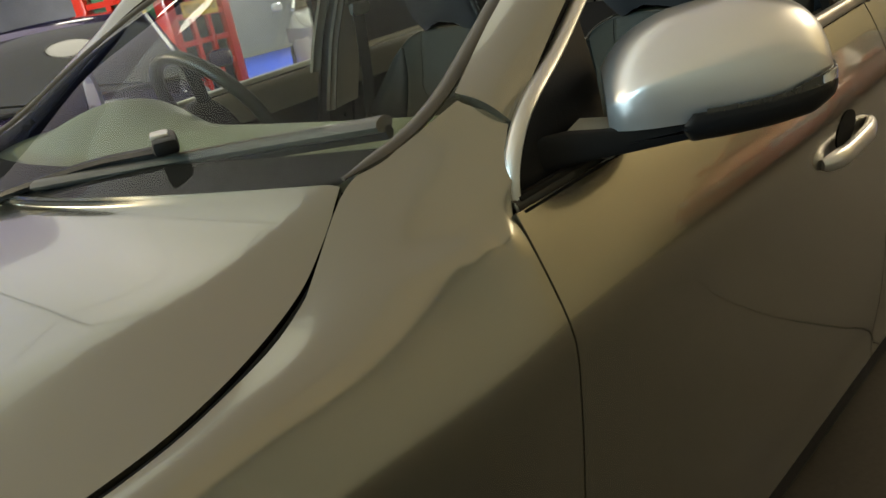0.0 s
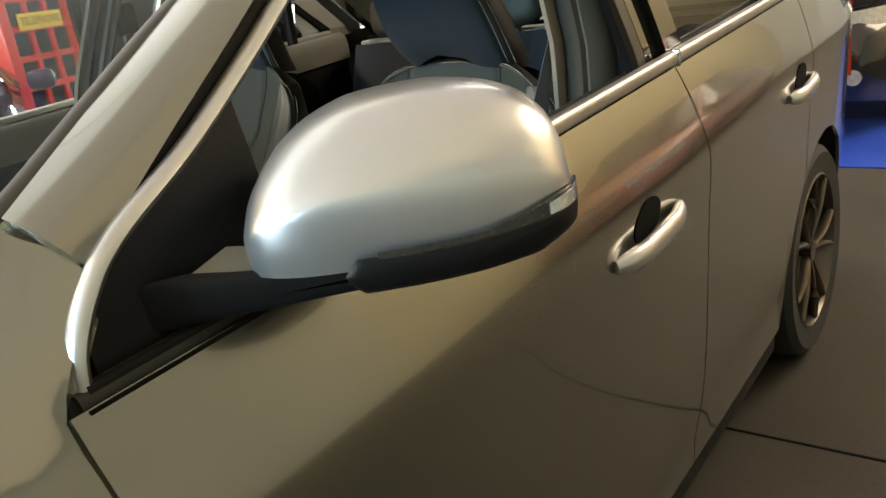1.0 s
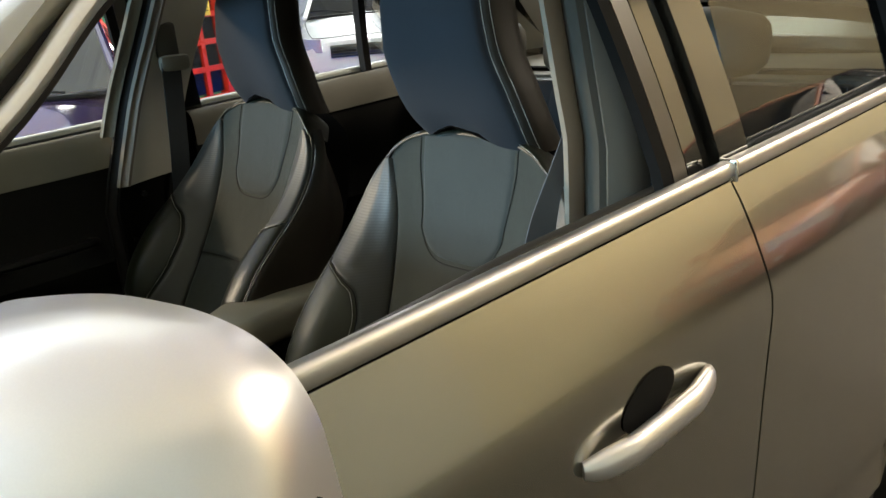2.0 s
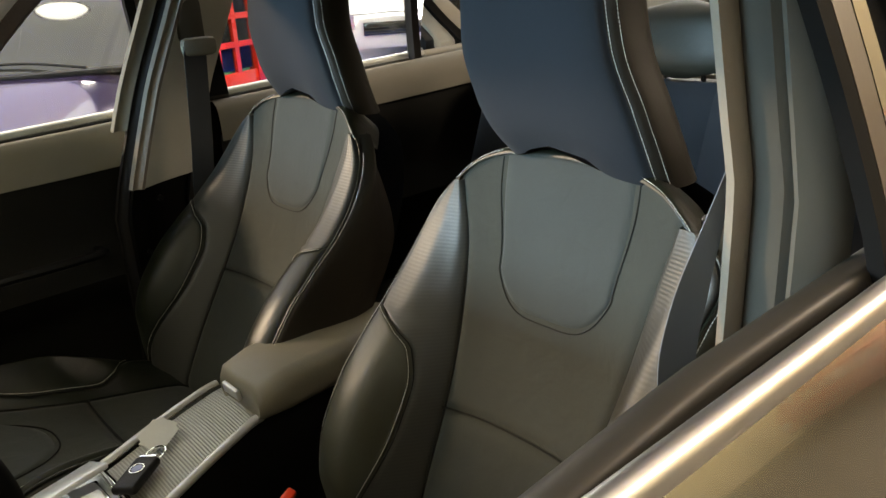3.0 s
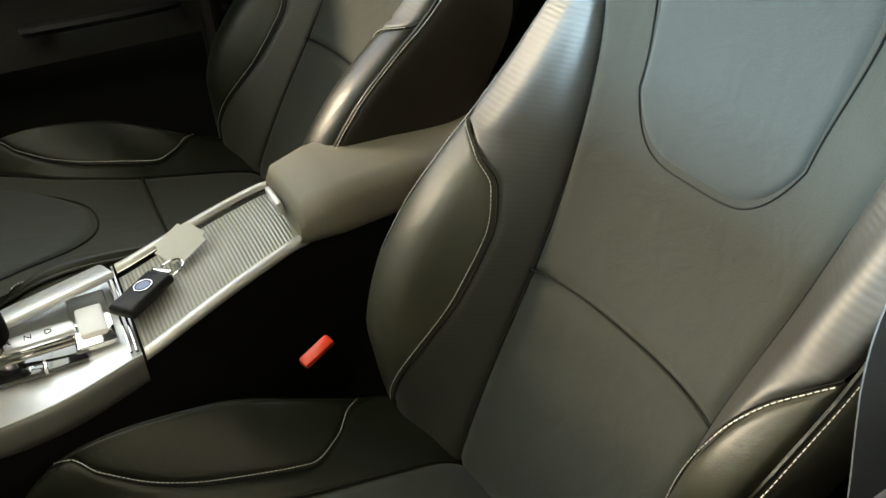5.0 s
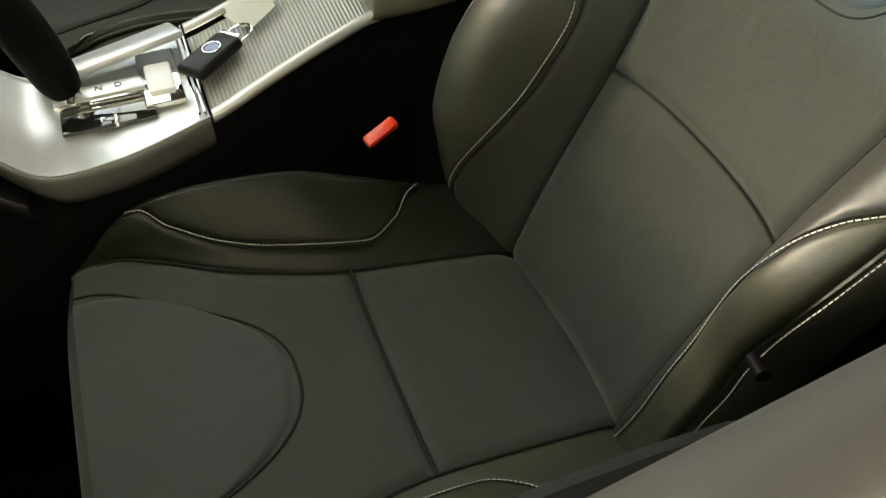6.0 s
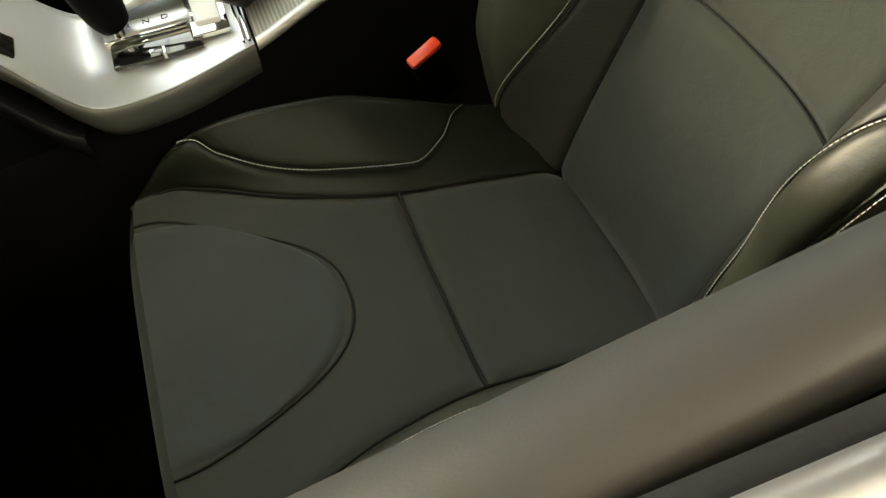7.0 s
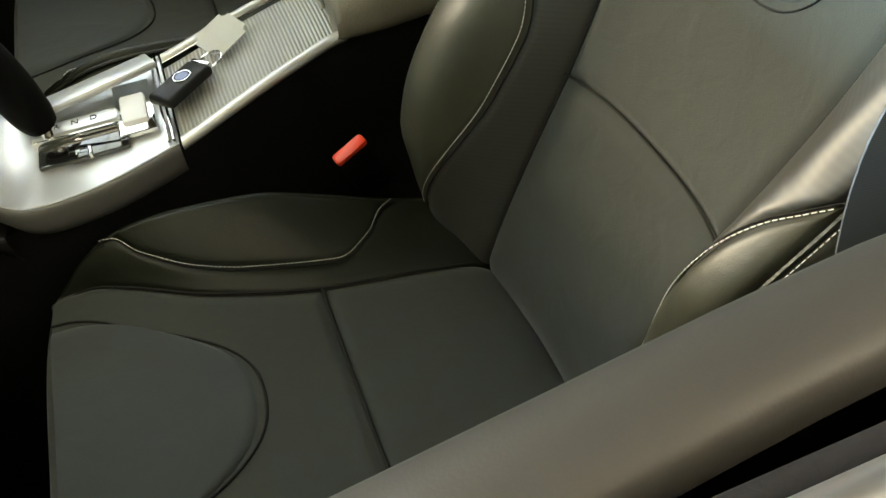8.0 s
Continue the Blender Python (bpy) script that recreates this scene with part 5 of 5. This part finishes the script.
def belts():
    for sgn in (-1, 1):
        b = thing("seat_belt", mirrored((2.47, -.70, .9), sgn), "grey woven seat belt hanging down the centre pillar", "seat belt", "front belts")
        def web(u, v):
            w = (u - .5) * .054 * (lerp(.12, .85, smooth((v - .14) / .40)) if sgn < 0 else 1)
            q = spline([(2.545, -.700, 1.22), (2.490, -.694, 1.10), (2.455, -.690, 1.02), (2.418, -.688, .94), (2.400, -.690, .86), (2.405, -.712, .70), (2.45, -.73, .30)] if sgn < 0 else [(2.525, -.672, 1.15), (2.515, -.668, 1.05), (2.507, -.672, .94), (2.50, -.690, .80), (2.50, -.70, .60), (2.50, -.71, .30)], v)
            return mirrored((q.x + w * 1.05, q.y - w * .25, q.z), sgn)
        part("webbing", grid(web, 4, 40, .0015), M_BELT if sgn < 0 else M_BELT_SHADED, b)
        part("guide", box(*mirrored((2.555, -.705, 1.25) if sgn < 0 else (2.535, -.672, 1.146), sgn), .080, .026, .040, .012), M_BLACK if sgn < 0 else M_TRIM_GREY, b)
        if sgn > 0:
            part("button", cyl(mirrored((2.40, -.695, .835), sgn), mirrored((2.40, -.685, .835), sgn), .007, 10), M_BLACK, b)


def rear_seat():
    r = thing("rear_seat", (3.1, YC, 0.09), "charcoal leather rear bench with head restraints", "car seat")
    for cy, w in ((-.36, .30), (0.0 + YC, .14), (.30, .30)):
        def back(u, v):
            a = lerp(-w, w, u)
            z = lerp(.42, 1.0, v)
            return (3.16 + .38 * (z - .42) - .03 * (1 - (a / w) ** 4), cy + a, z)
        part("back_panel", puffed(back, 16, 24, .008, .02, "LRTB", toward=(-1, 0, .3)), M_HEAD, r)
    part("bench", loft([[(x, YC + y, z) for y, z in ((-.68, .20), (.68, .20), (.68, zt), (-.68, zt))] for x, zt in ((2.74, .38), (2.76, .44), (2.85, .465), (3.0, .455), (3.2, .42))]), M_LEATHER, r)
    part("back_board", box(3.46, YC, .70, .05, 1.30, .58, .01), M_BLACK, r)
    for cy in (-.37, -.02, .36):
        c = Vector((3.40, cy, 1.085))
        rings = []
        for k in range(9):
            t = -1 + 2 * k / 8
            s = math.sqrt(max(.02, 1 - t ** 4))
            rings.append([(c.x + .045 * s * math.cos(a) + .01 * t, c.y + (.150 * s) * (1 if math.sin(a) > 0 else -1) * abs(math.sin(a)) ** .5, c.z + .085 * t) for a in [2 * math.pi * j / 28 for j in range(28)]])
        part("headrest", loft(rings), M_REARHEAD, r, "olive leather head restraint", angle=70)
        for s in (-.05, .05):
            part("headrest_post", cyl((3.41, cy + s, .96), (3.41, cy + s, 1.02), .006, 8), M_BRIGHT, r)


# ---- centre console ----
CY = -0.035


def console():
    c = thing("centre_console", (2.0, CY, 0.09), "dark centre console with aluminium gear surround and padded armrest", "console")
    # the top runs from the dashboard down the floating stack and back to the armrest
    PATHC = [(1.66, .80), (1.72, .735), (1.78, .668), (1.825, .618), (1.855, .600), (1.90, .596), (1.96, .597), (2.024, .600)]
    near_y = curve1([1.66, 1.72, 1.78, 1.82, 1.86, 1.92, 2.024], [-.135, -.140, -.150, -.166, -.176, -.170, -.138])
    far_y = curve1([1.66, 1.78, 1.86, 2.024], [.020, .012, .012, .066])

    def plate(u, v):
        p = spline([(a, 0, b) for a, b in PATHC], u)
        n_, f_ = near_y(p.x), far_y(p.x)
        pr = spline([(.010, -.040, 0), (.001, -.026, 0), (.000, -.008, 0), (.003, .0005, 0), (.007, .002, 0), (.012, -.001, 0), (.030, -.003, 0), (.06, -.004, 0)], min(1, v * 2)) if v <= .5 else None
        if v <= .5:
            return (p.x - .3 * pr.y * (1 - u), n_ + pr.x, p.z + pr.y)
        pr = spline([(.010, -.040, 0), (.001, -.026, 0), (.000, -.008, 0), (.003, .0005, 0), (.007, .002, 0), (.012, -.001, 0), (.030, -.003, 0), (.06, -.004, 0)], min(1, (1 - v) * 2))
        return (p.x - .3 * pr.y * (1 - u), f_ - pr.x, p.z + pr.y)
    part("surround_skirt", grid(lambda u, v: plate(u, .275 * v), 60, 16), M_SKIRT, c, "skirt below the bright plate, coloured as in shade")
    part("surround", grid(lambda u, v: plate(u, lerp(.275, 1, v)), 60, 46), M_ALU, c, "brushed aluminium gear surround with a rounded corner")
    part("surround_crease", tube([Vector(plate(lerp(.30, 1, k / 40), .285)) + Vector((0, -.0004, .0006)) for k in range(41)], .0011, 6), M_ALU, c, "bright crease along the surround edge")
    part("surround_wing", turned(box(0, 0, 0, .165, .052, .010, .004), Matrix.Translation((1.938, .004, .616)) @ Euler((radians(-16), radians(-3), radians(14))).to_matrix().to_4x4()), M_ALU, c, "raised far wing of the surround")
    part("stack_shell", grid(lambda u, v: Vector(plate(lerp(0, .55, u), v)) + Vector((-.025, 0, -.03)), 20, 20), M_BLACK, c)
    for k, (x, y) in enumerate(((1.745, -.095), (1.765, -.075), (1.745, -.055), (1.77, -.030), (1.745, -.015))):
        z = .80 - (x - 1.66) * 1.09
        part("stack_button", turned(box(0, 0, 0, .020, .026, .008, .003), Matrix.Translation((x, y, z)) @ Matrix.Rotation(radians(47), 4, "Y")), M_PIANO, c)
    part("stack_screen", turned(box(0, 0, 0, .05, .035, .006, .003), Matrix.Translation((1.775, -.105, .672)) @ Matrix.Rotation(radians(47), 4, "Y")), M_PIANO, c)
    # gear gate
    part("gate_recess", box(1.9220, -0.0790, .597, .100, .050, .006, .002), M_PIANO, c)
    part("gate_panel", box(1.9170, -0.0490, .603, .098, .024, .014, .004), M_ALU, c)
    part("gate_lip", box(1.9170, -0.0625, .601, .098, .003, .010, .001), M_BRIGHT, c)
    for k, ch in enumerate("RND"):
        text(ch, .012, Matrix.Translation((1.897 + .021 * k, -.049, .6102)) @ Matrix.Rotation(radians(0), 4, "Z"), M_BLACK, c)
    part("park_button", box(1.9170, -0.0990, .5995, .024, .017, .008, .003), M_PIANO, c)
    part("park_trim", box(1.9290, -0.0990, .6005, .004, .016, .009, .0015), M_BRIGHT, c, "bright edge of the park button")
    text("P", .011, Matrix.Translation((1.916, -.099, .6042)), M_ALU, c)
    part("ashtray_cover", box(1.9840, -0.0490, .604, .030, .055, .014, .004), M_WHITE, c, "pale square cover")
    part("ashtray_frame", box(1.9840, -0.0390, .601, .044, .105, .008, .003), M_BRIGHT, c)
    for x in (2.014, 2.020):
        part("surround_rail", box(x, -.035, .604, .003, .19, .010, .001), M_BRIGHT, c)
    # lower body, tapering towards the armrest
    ny2 = curve1([1.50, 1.86, 2.024, 2.08, 2.135, 2.19, 2.245, 2.30, 2.70], [-.130, -.158, -.130, -.1097, -.0898, -.0699, -.050, -.046, -.045])
    fy2 = curve1([1.50, 1.86, 2.024, 2.08, 2.135, 2.19, 2.245, 2.30, 2.70], [.07, .05, .060, .0732, .0861, .099, .112, .114, .115])
    tz2 = curve1([1.50, 1.86, 2.024, 2.245, 2.70], [.50, .562, .590, .622, .625])
    def bodyring(x):
        n_, f_, t = ny2(x), fy2(x), tz2(x)
        return [(x, n_, .10), (x, n_, t - .02), (x, n_ + .012, t), (x, f_ - .012, t), (x, f_, t - .02), (x, f_, .10)]
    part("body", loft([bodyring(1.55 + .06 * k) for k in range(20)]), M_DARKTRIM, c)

    def top(u, v, inset, lift):
        x = lerp(2.027, 2.246, u)
        return (x, lerp(ny2(x) - .006 + inset, fy2(x) + .006 - inset, v), tz2(x) + .010 + lift)
    for side in (0, 1):
        def rail(u, v):
            p = Vector(top(u, side, 0, 0))
            q = spline([(.006, -.010, 0), (.001, -.006, 0), (.001, .000, 0), (.006, .003, 0), (.014, .003, 0), (.019, -.003, 0)], v)
            return p + Vector((0, q.x * (1 if side == 0 else -1), q.y))
        part("cover_rail", grid(rail, 16, 10), M_RAIL, c, "slim aluminium edge strip")
    part("sliding_cover", grid(lambda u, v: Vector(top(u, lerp(.0, .93, v), .019, -.003 + .004 * math.sin(math.pi * v))), 40, 12), M_TAMBOUR, c, "ribbed grey sliding cover")
    part("slide_strip", tube([Vector(top(k / 12, .955, .019, .002)) for k in range(13)], .0013, 8), M_BRIGHT, c, "thin chrome strip beside the cover")
    # armrest
    rings = []
    for x, zt, zb, w, cy in ((2.238, .656, .632, .058, .000), (2.234, .676, .630, .066, -.003), (2.242, .690, .628, .072, -.003), (2.29, .698, .627, .078, .004), (2.40, .699, .627, .080, .020), (2.55, .690, .627, .080, .038), (2.60, .665, .627, .074, .042)):
        rings.append([(x, cy + a, (zt + zb) / 2 + b) for a, b in rounded(2 * w, zt - zb, min(.026, (zt - zb) * .45), 6)])
    part("armrest", loft(rings), M_TAUPE, c, "taupe padded armrest lid", angle=60)
    part("armrest_latch", turned(box(0, 0, 0, .008, .050, .020, .003), Matrix.Translation((2.229, .010, .660)) @ Matrix.Rotation(radians(-12), 4, "Y")), M_RAIL, c, "pale silver latch tab")
    # selector lever
    part("lever", tube([(1.888, -.052, .59), (1.886, -.054, .63)], .010, 10), M_BRIGHT, c)
    part("lever_knob", tube([(1.886, -.054, .622), (1.882, -.056, .64), (1.874, -.058, .68), (1.864, -.06, .72), (1.858, -.061, .742), (1.856, -.061, .750)], lambda t: .014 + .012 * math.sin(math.pi * min(1.0, .12 + .80 * t)), 18, steps=20), M_KNOB, c, "black leather gear knob")
    part("knob_cap", cyl((1.857, -.061, .742), (1.855, -.061, .754), .012, 16), M_BRIGHT, c)
    # belt buckles between console and seats
    for sgn, y in ((-1, -.168), (1, .075)):
        b = new("belt_buckle")
        b.parent = c
        m = Matrix.Translation((2.205, y, .552)) @ Euler((radians(-14 * sgn), radians(-22), radians(12))).to_matrix().to_4x4()
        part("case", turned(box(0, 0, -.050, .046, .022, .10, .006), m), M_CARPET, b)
        part("release_button", turned(box(0, 0, .004, .044, .016, .010, .004), m), M_RED, b, "red release button")
    return c


def key():
    k = thing("car_key", (2.06, CY, .60), "black car key with a pale grey card tag on a ring", "key")
    m = Matrix.Translation((2.044, CY - .014, tz_k + .018)) @ Euler((radians(4), radians(-6), radians(-52))).to_matrix().to_4x4()
    part("fob", turned(box(0, 0, 0, .040, .074, .014, .006, 3), m), M_BLACK, k)
    part("fob_trim", turned(box(0, .038, .001, .030, .006, .012, .002), m), M_BRIGHT, k)
    part("badge", turned(cyl((0, .006, .0065), (0, .006, .0085), .008, 20), m), M_BADGE, k, "round blue and silver badge")
    part("badge_ring", turned(tube([(.0105 * math.cos(t), .006 + .0105 * math.sin(t), .008) for t in [2 * math.pi * j / 24 for j in range(25)]], .0007, 6, cap=False), m), M_BRIGHT, k)
    part("ring", tube([(2.084 + .015 * math.cos(t), CY + .012 + .015 * math.sin(t), tz_k + .024 + .004 * math.cos(t)) for t in [2 * math.pi * j / 24 for j in range(25)]], .0013, 6, cap=False), M_BRIGHT, k)
    m2 = Matrix.Translation((2.106, CY + .052, tz_k + .030)) @ Euler((radians(14), radians(-14), radians(30))).to_matrix().to_4x4()
    bm = box(0, 0, 0, .058, .046, .0016)
    bmesh.ops.bevel(bm, geom=[e for e in bm.edges if abs(e.verts[0].co.z - e.verts[1].co.z) > .001], offset=.008, segments=3, affect="EDGES")
    part("tag", turned(bm, m2), M_CARD, k, "pale grey card tag")


tz_k = .604


# ---- background ----
def other_car(name, paint, label, m, tall=1.45, length=4.4, lamp_on=False, group="parked cars"):
    """A parked car: x to its rear, built about the origin, then placed by m."""
    c = thing(name, (0, 0, 0), label, "car", group)
    L, H, W = length, tall, .88
    prof = [(0.0, .55, .30), (.04, .68, .24), (.25, .74, .20), (.8, .86, .20), (1.15, .93, .20), (1.6, .97, .20), (3.4, 1.0, .20), (4.0, .98, .22), (4.3, .93, .26), (4.4, .70, .32)]
    wid = curve1([0, .1, .4, 1.0, 2.2, 3.4, 4.1, 4.4], [.62, .72, .83, .87, .88, .87, .80, .70])
    rings = []
    for x, zt, zb in prof:
        w = wid(x) * W / .88
        rings.append([(x * L / 4.4, y * w, z * (H / 1.45)) for y, z in ((-.90, zb), (-1, zb + .12), (-1.0, lerp(zb, zt, .55)), (-.97, zt - .10), (-.86, zt - .015), (-.5, zt + .02), (0, zt + .03), (.5, zt + .02), (.86, zt - .015), (.97, zt - .10), (1.0, lerp(zb, zt, .55)), (1, zb + .12), (.90, zb))])
    part("body", loft(rings), paint, c, angle=50)
    k = H / 1.45
    roof = [(1.15, .92, .74), (1.9, 1.36, .60), (2.5, 1.43, .58), (3.1, 1.38, .58), (3.95, .98, .70)]
    def gh(u, v):
        q = spline([(a * L / 4.4, b * k, w) for a, b, w in roof], u)
        s = lerp(-1, 1, v)
        return (q.x, q.z * s, q.y + .03 * (1 - s * s))
    part("roof", grid(lambda u, v: gh(lerp(.25, .76, u), v), 16, 12, .03), paint, c)
    part("windscreen", grid(lambda u, v: gh(lerp(0, .25, u), v), 8, 10), M_CARGLASS, c)
    part("rear_screen", grid(lambda u, v: gh(lerp(.76, 1, u), v), 8, 10), M_CARGLASS, c)
    part("bonnet_gap", tube([(x * L / 4.4, y * W / .88, z * k) for x, y, z in ((1.10, -.72, .935), (.80, -.72, .878), (.30, -.62, .768), (.14, -.50, .742), (.12, 0, .752), (.14, .50, .742), (.30, .62, .768), (.80, .72, .878), (1.10, .72, .935))], .006, 6, steps=40), M_GAP, c)
    part("cowl", box(1.12 * L / 4.4, 0, .945 * k, .14, 1.36, .03, .01), M_BLACK, c)
    for y in (-.45, .15):
        part("wiper", tube([(1.13 * L / 4.4, y, .965 * k), (1.20 * L / 4.4, y + .30, 1.005 * k), (1.22 * L / 4.4, y + .55, 1.010 * k)], .008, 6, steps=12), M_BLACK, c)
    for s in (-1, 1):
        for a, b in ((.10, .50), (.52, .88)):
            def sg(u, v):
                uu = lerp(a, b, u)
                q = spline([(p * L / 4.4, r * k, w) for p, r, w in roof], uu)
                return (q.x, s * lerp(.86, q.z, v), lerp(.955 * k, max(.96 * k, q.y - .02), v))
            part("side_window", grid(sg, 8, 6, .006), M_PIANO, c)
        part("pillar", tube([(1.15 * L / 4.4, s * .76, .94 * k), (1.9 * L / 4.4, s * .61, 1.36 * k)], .03, 8), paint, c)
        part("headlamp", grid(lambda u, v: (lerp(.02, .42, u) * L / 4.4 - .015, s * (lerp(.46, .845, u ** .6)), lerp(.60, .735 + .03 * u, v) * k), 8, 6, .02), M_LAMP, c, "clear headlamp")
        part("fog_lamp", cyl((-.01, s * .58, .38 * k), (.05, s * .58, .38 * k), .045, 14), M_LAMP, c)
        part("mirror", box(1.35 * L / 4.4, s * .98, 1.0 * k, .12, .16, .12, .04), paint, c)
        for wx in (.82, 3.45):
            x = wx * L / 4.4
            w = new("wheel")
            w.parent = c
            part("tyre", cyl((x, s * .66, .32), (x, s * .885, .32), .32, 28), M_TYRE, w)
            part("rim", cyl((x, s * .86, .32), (x, s * .892, .32), .21, 24), M_ALLOY, w)
    part("grille", box(-.012, 0, .60 * k, .03, .72, .13 * k, .01), M_PIANO, c)
    part("badge", cyl((-.045, 0, .61 * k), (-.02, 0, .61 * k), .05, 20), M_BRIGHT, c)
    for j in range(4):
        part("grille_bar", box(-.028, 0, (.555 + .03 * j) * k, .008, .70, .008), M_BRIGHT, c)
    part("lower_grille", box(.015, 0, .36 * k, .03, .95, .11 * k, .01), M_BLACK, c)
    c.matrix_basis = m
    return c


def phone_box(x, y, turn):
    p = thing("telephone_box", (0, 0, 0), "red cast-iron telephone box with glazed panes and a yellow sign", "telephone box")
    W, H = 1.10, 2.40
    for sx in (-1, 1):
        for sy in (-1, 1):
            part("post", box(sx * (W / 2 - .07), sy * (W / 2 - .07), H / 2 - .1, .14, .14, H - .2, .012), M_PHONE, p)
    part("roof", loft([[(a * s * 1.2, b * s * 1.2, z) for a, b in ((-.5, -.5), (.5, -.5), (.5, .5), (-.5, .5))] for z, s in ((2.30, .96), (2.42, .98), (2.46, .92), (2.54, .70), (2.58, .35))]), M_PHONE, p, angle=20)
    part("plinth", box(0, 0, .06, 1.14, 1.14, .12, .01), M_PHONE, p)
    for k in range(4):
        rot = Matrix.Rotation(k * math.pi / 2, 4, "Z")
        part("fascia", turned(box(0, -.52, 2.20, .84, .05, .20, .008), rot), M_PHONE, p)
        part("kick_panel", turned(box(0, -.51, .30, .84, .04, .40, .01), rot), M_PHONE, p)
        part("sign", turned(box(0, -.545, 1.36, .62, .012, .15, .003), rot), M_SIGN, p, "yellow sign lettered TELEPHONE")
        text("TELEPHONE", .105, rot @ pose(0, -.5525, 1.36, 90, 0, 0), M_BLACK, p)
        for i in range(1, 3):
            part("mullion", turned(box(-.42 + .84 * i / 3, -.51, 1.29, .06, .04, 1.60), rot), M_PHONE, p)
        for j in range(1, 6):
            part("glazing_bar", turned(box(0, -.51, .50 + 1.60 * j / 6, .86, .038, .055), rot), M_PHONE, p)
        part("backing_board", turned(box(0, -.44, 1.25, .80, .01, 1.6), rot), M_GREEN, p, "green board behind the glass")
        for i in range(3):
            for j in range(6):
                g = part("pane", turned(box(-.28 + .28 * i, -.505, .50 + 1.60 * (j + .5) / 6, .23, .005, .22), rot), M_GLASS, p)
                g.visible_shadow = False
    p.matrix_basis = pose(x, y, FLOOR_Z, 0, 0, turn)


hall()
car_body()
near = front_seat(True)
far = front_seat(False)
far.location += Vector((-0.006, 0.735, 0.045))
# the driver's backrest is set further back than the passenger's
hinge = Vector((2.33, 0, 0.44)) - near.location
recline = Matrix.Translation(hinge) @ Matrix.Rotation(radians(6.5), 4, "Y") @ Matrix.Translation(-hinge)
for ob in far.children:
    if ob.name.split("_")[0] in ("back", "headrest", "insert", "lumbar", "centre", "bolster", "edge", "top"):
        ob.matrix_basis = recline @ ob.matrix_basis
    if ob.name.startswith(("lumbar_knob", "lumbar_cap")):
        ob.location.y += 0.51
belts()
rear_seat()
console()
key()
other_car("hatchback", M_CARPURPLE, "glossy dark purple car facing the saloon", pose(2.32, 2.78, FLOOR_Z, 0, 0, 64))
other_car("estate_car", M_CARBLACK, "black car with clear headlamps on the blue bay", pose(6.3, 0.1, FLOOR_Z, 0, 0, -4))
other_car("off_roader", M_CARWHITE, "tall white car with a dark grille", pose(7.9, 7.0, FLOOR_Z, 0, 0, 50), 1.70)
other_car("van", M_CARWHITE, "white car parked on the blue bay", pose(11.0, 9.2, FLOOR_Z, 0, 0, 55), 1.6)
other_car("saloon", M_CARSILVER, "silver car parked on the blue bay", pose(3.2, 11.5, FLOOR_Z, 0, 0, 75))
other_car("coupe", M_CARRED, "dull red car parked beside the painted wall", pose(6.6, -3.85, FLOOR_Z, 0, 0, -3))
phone_box(5.22, 6.9, 24)
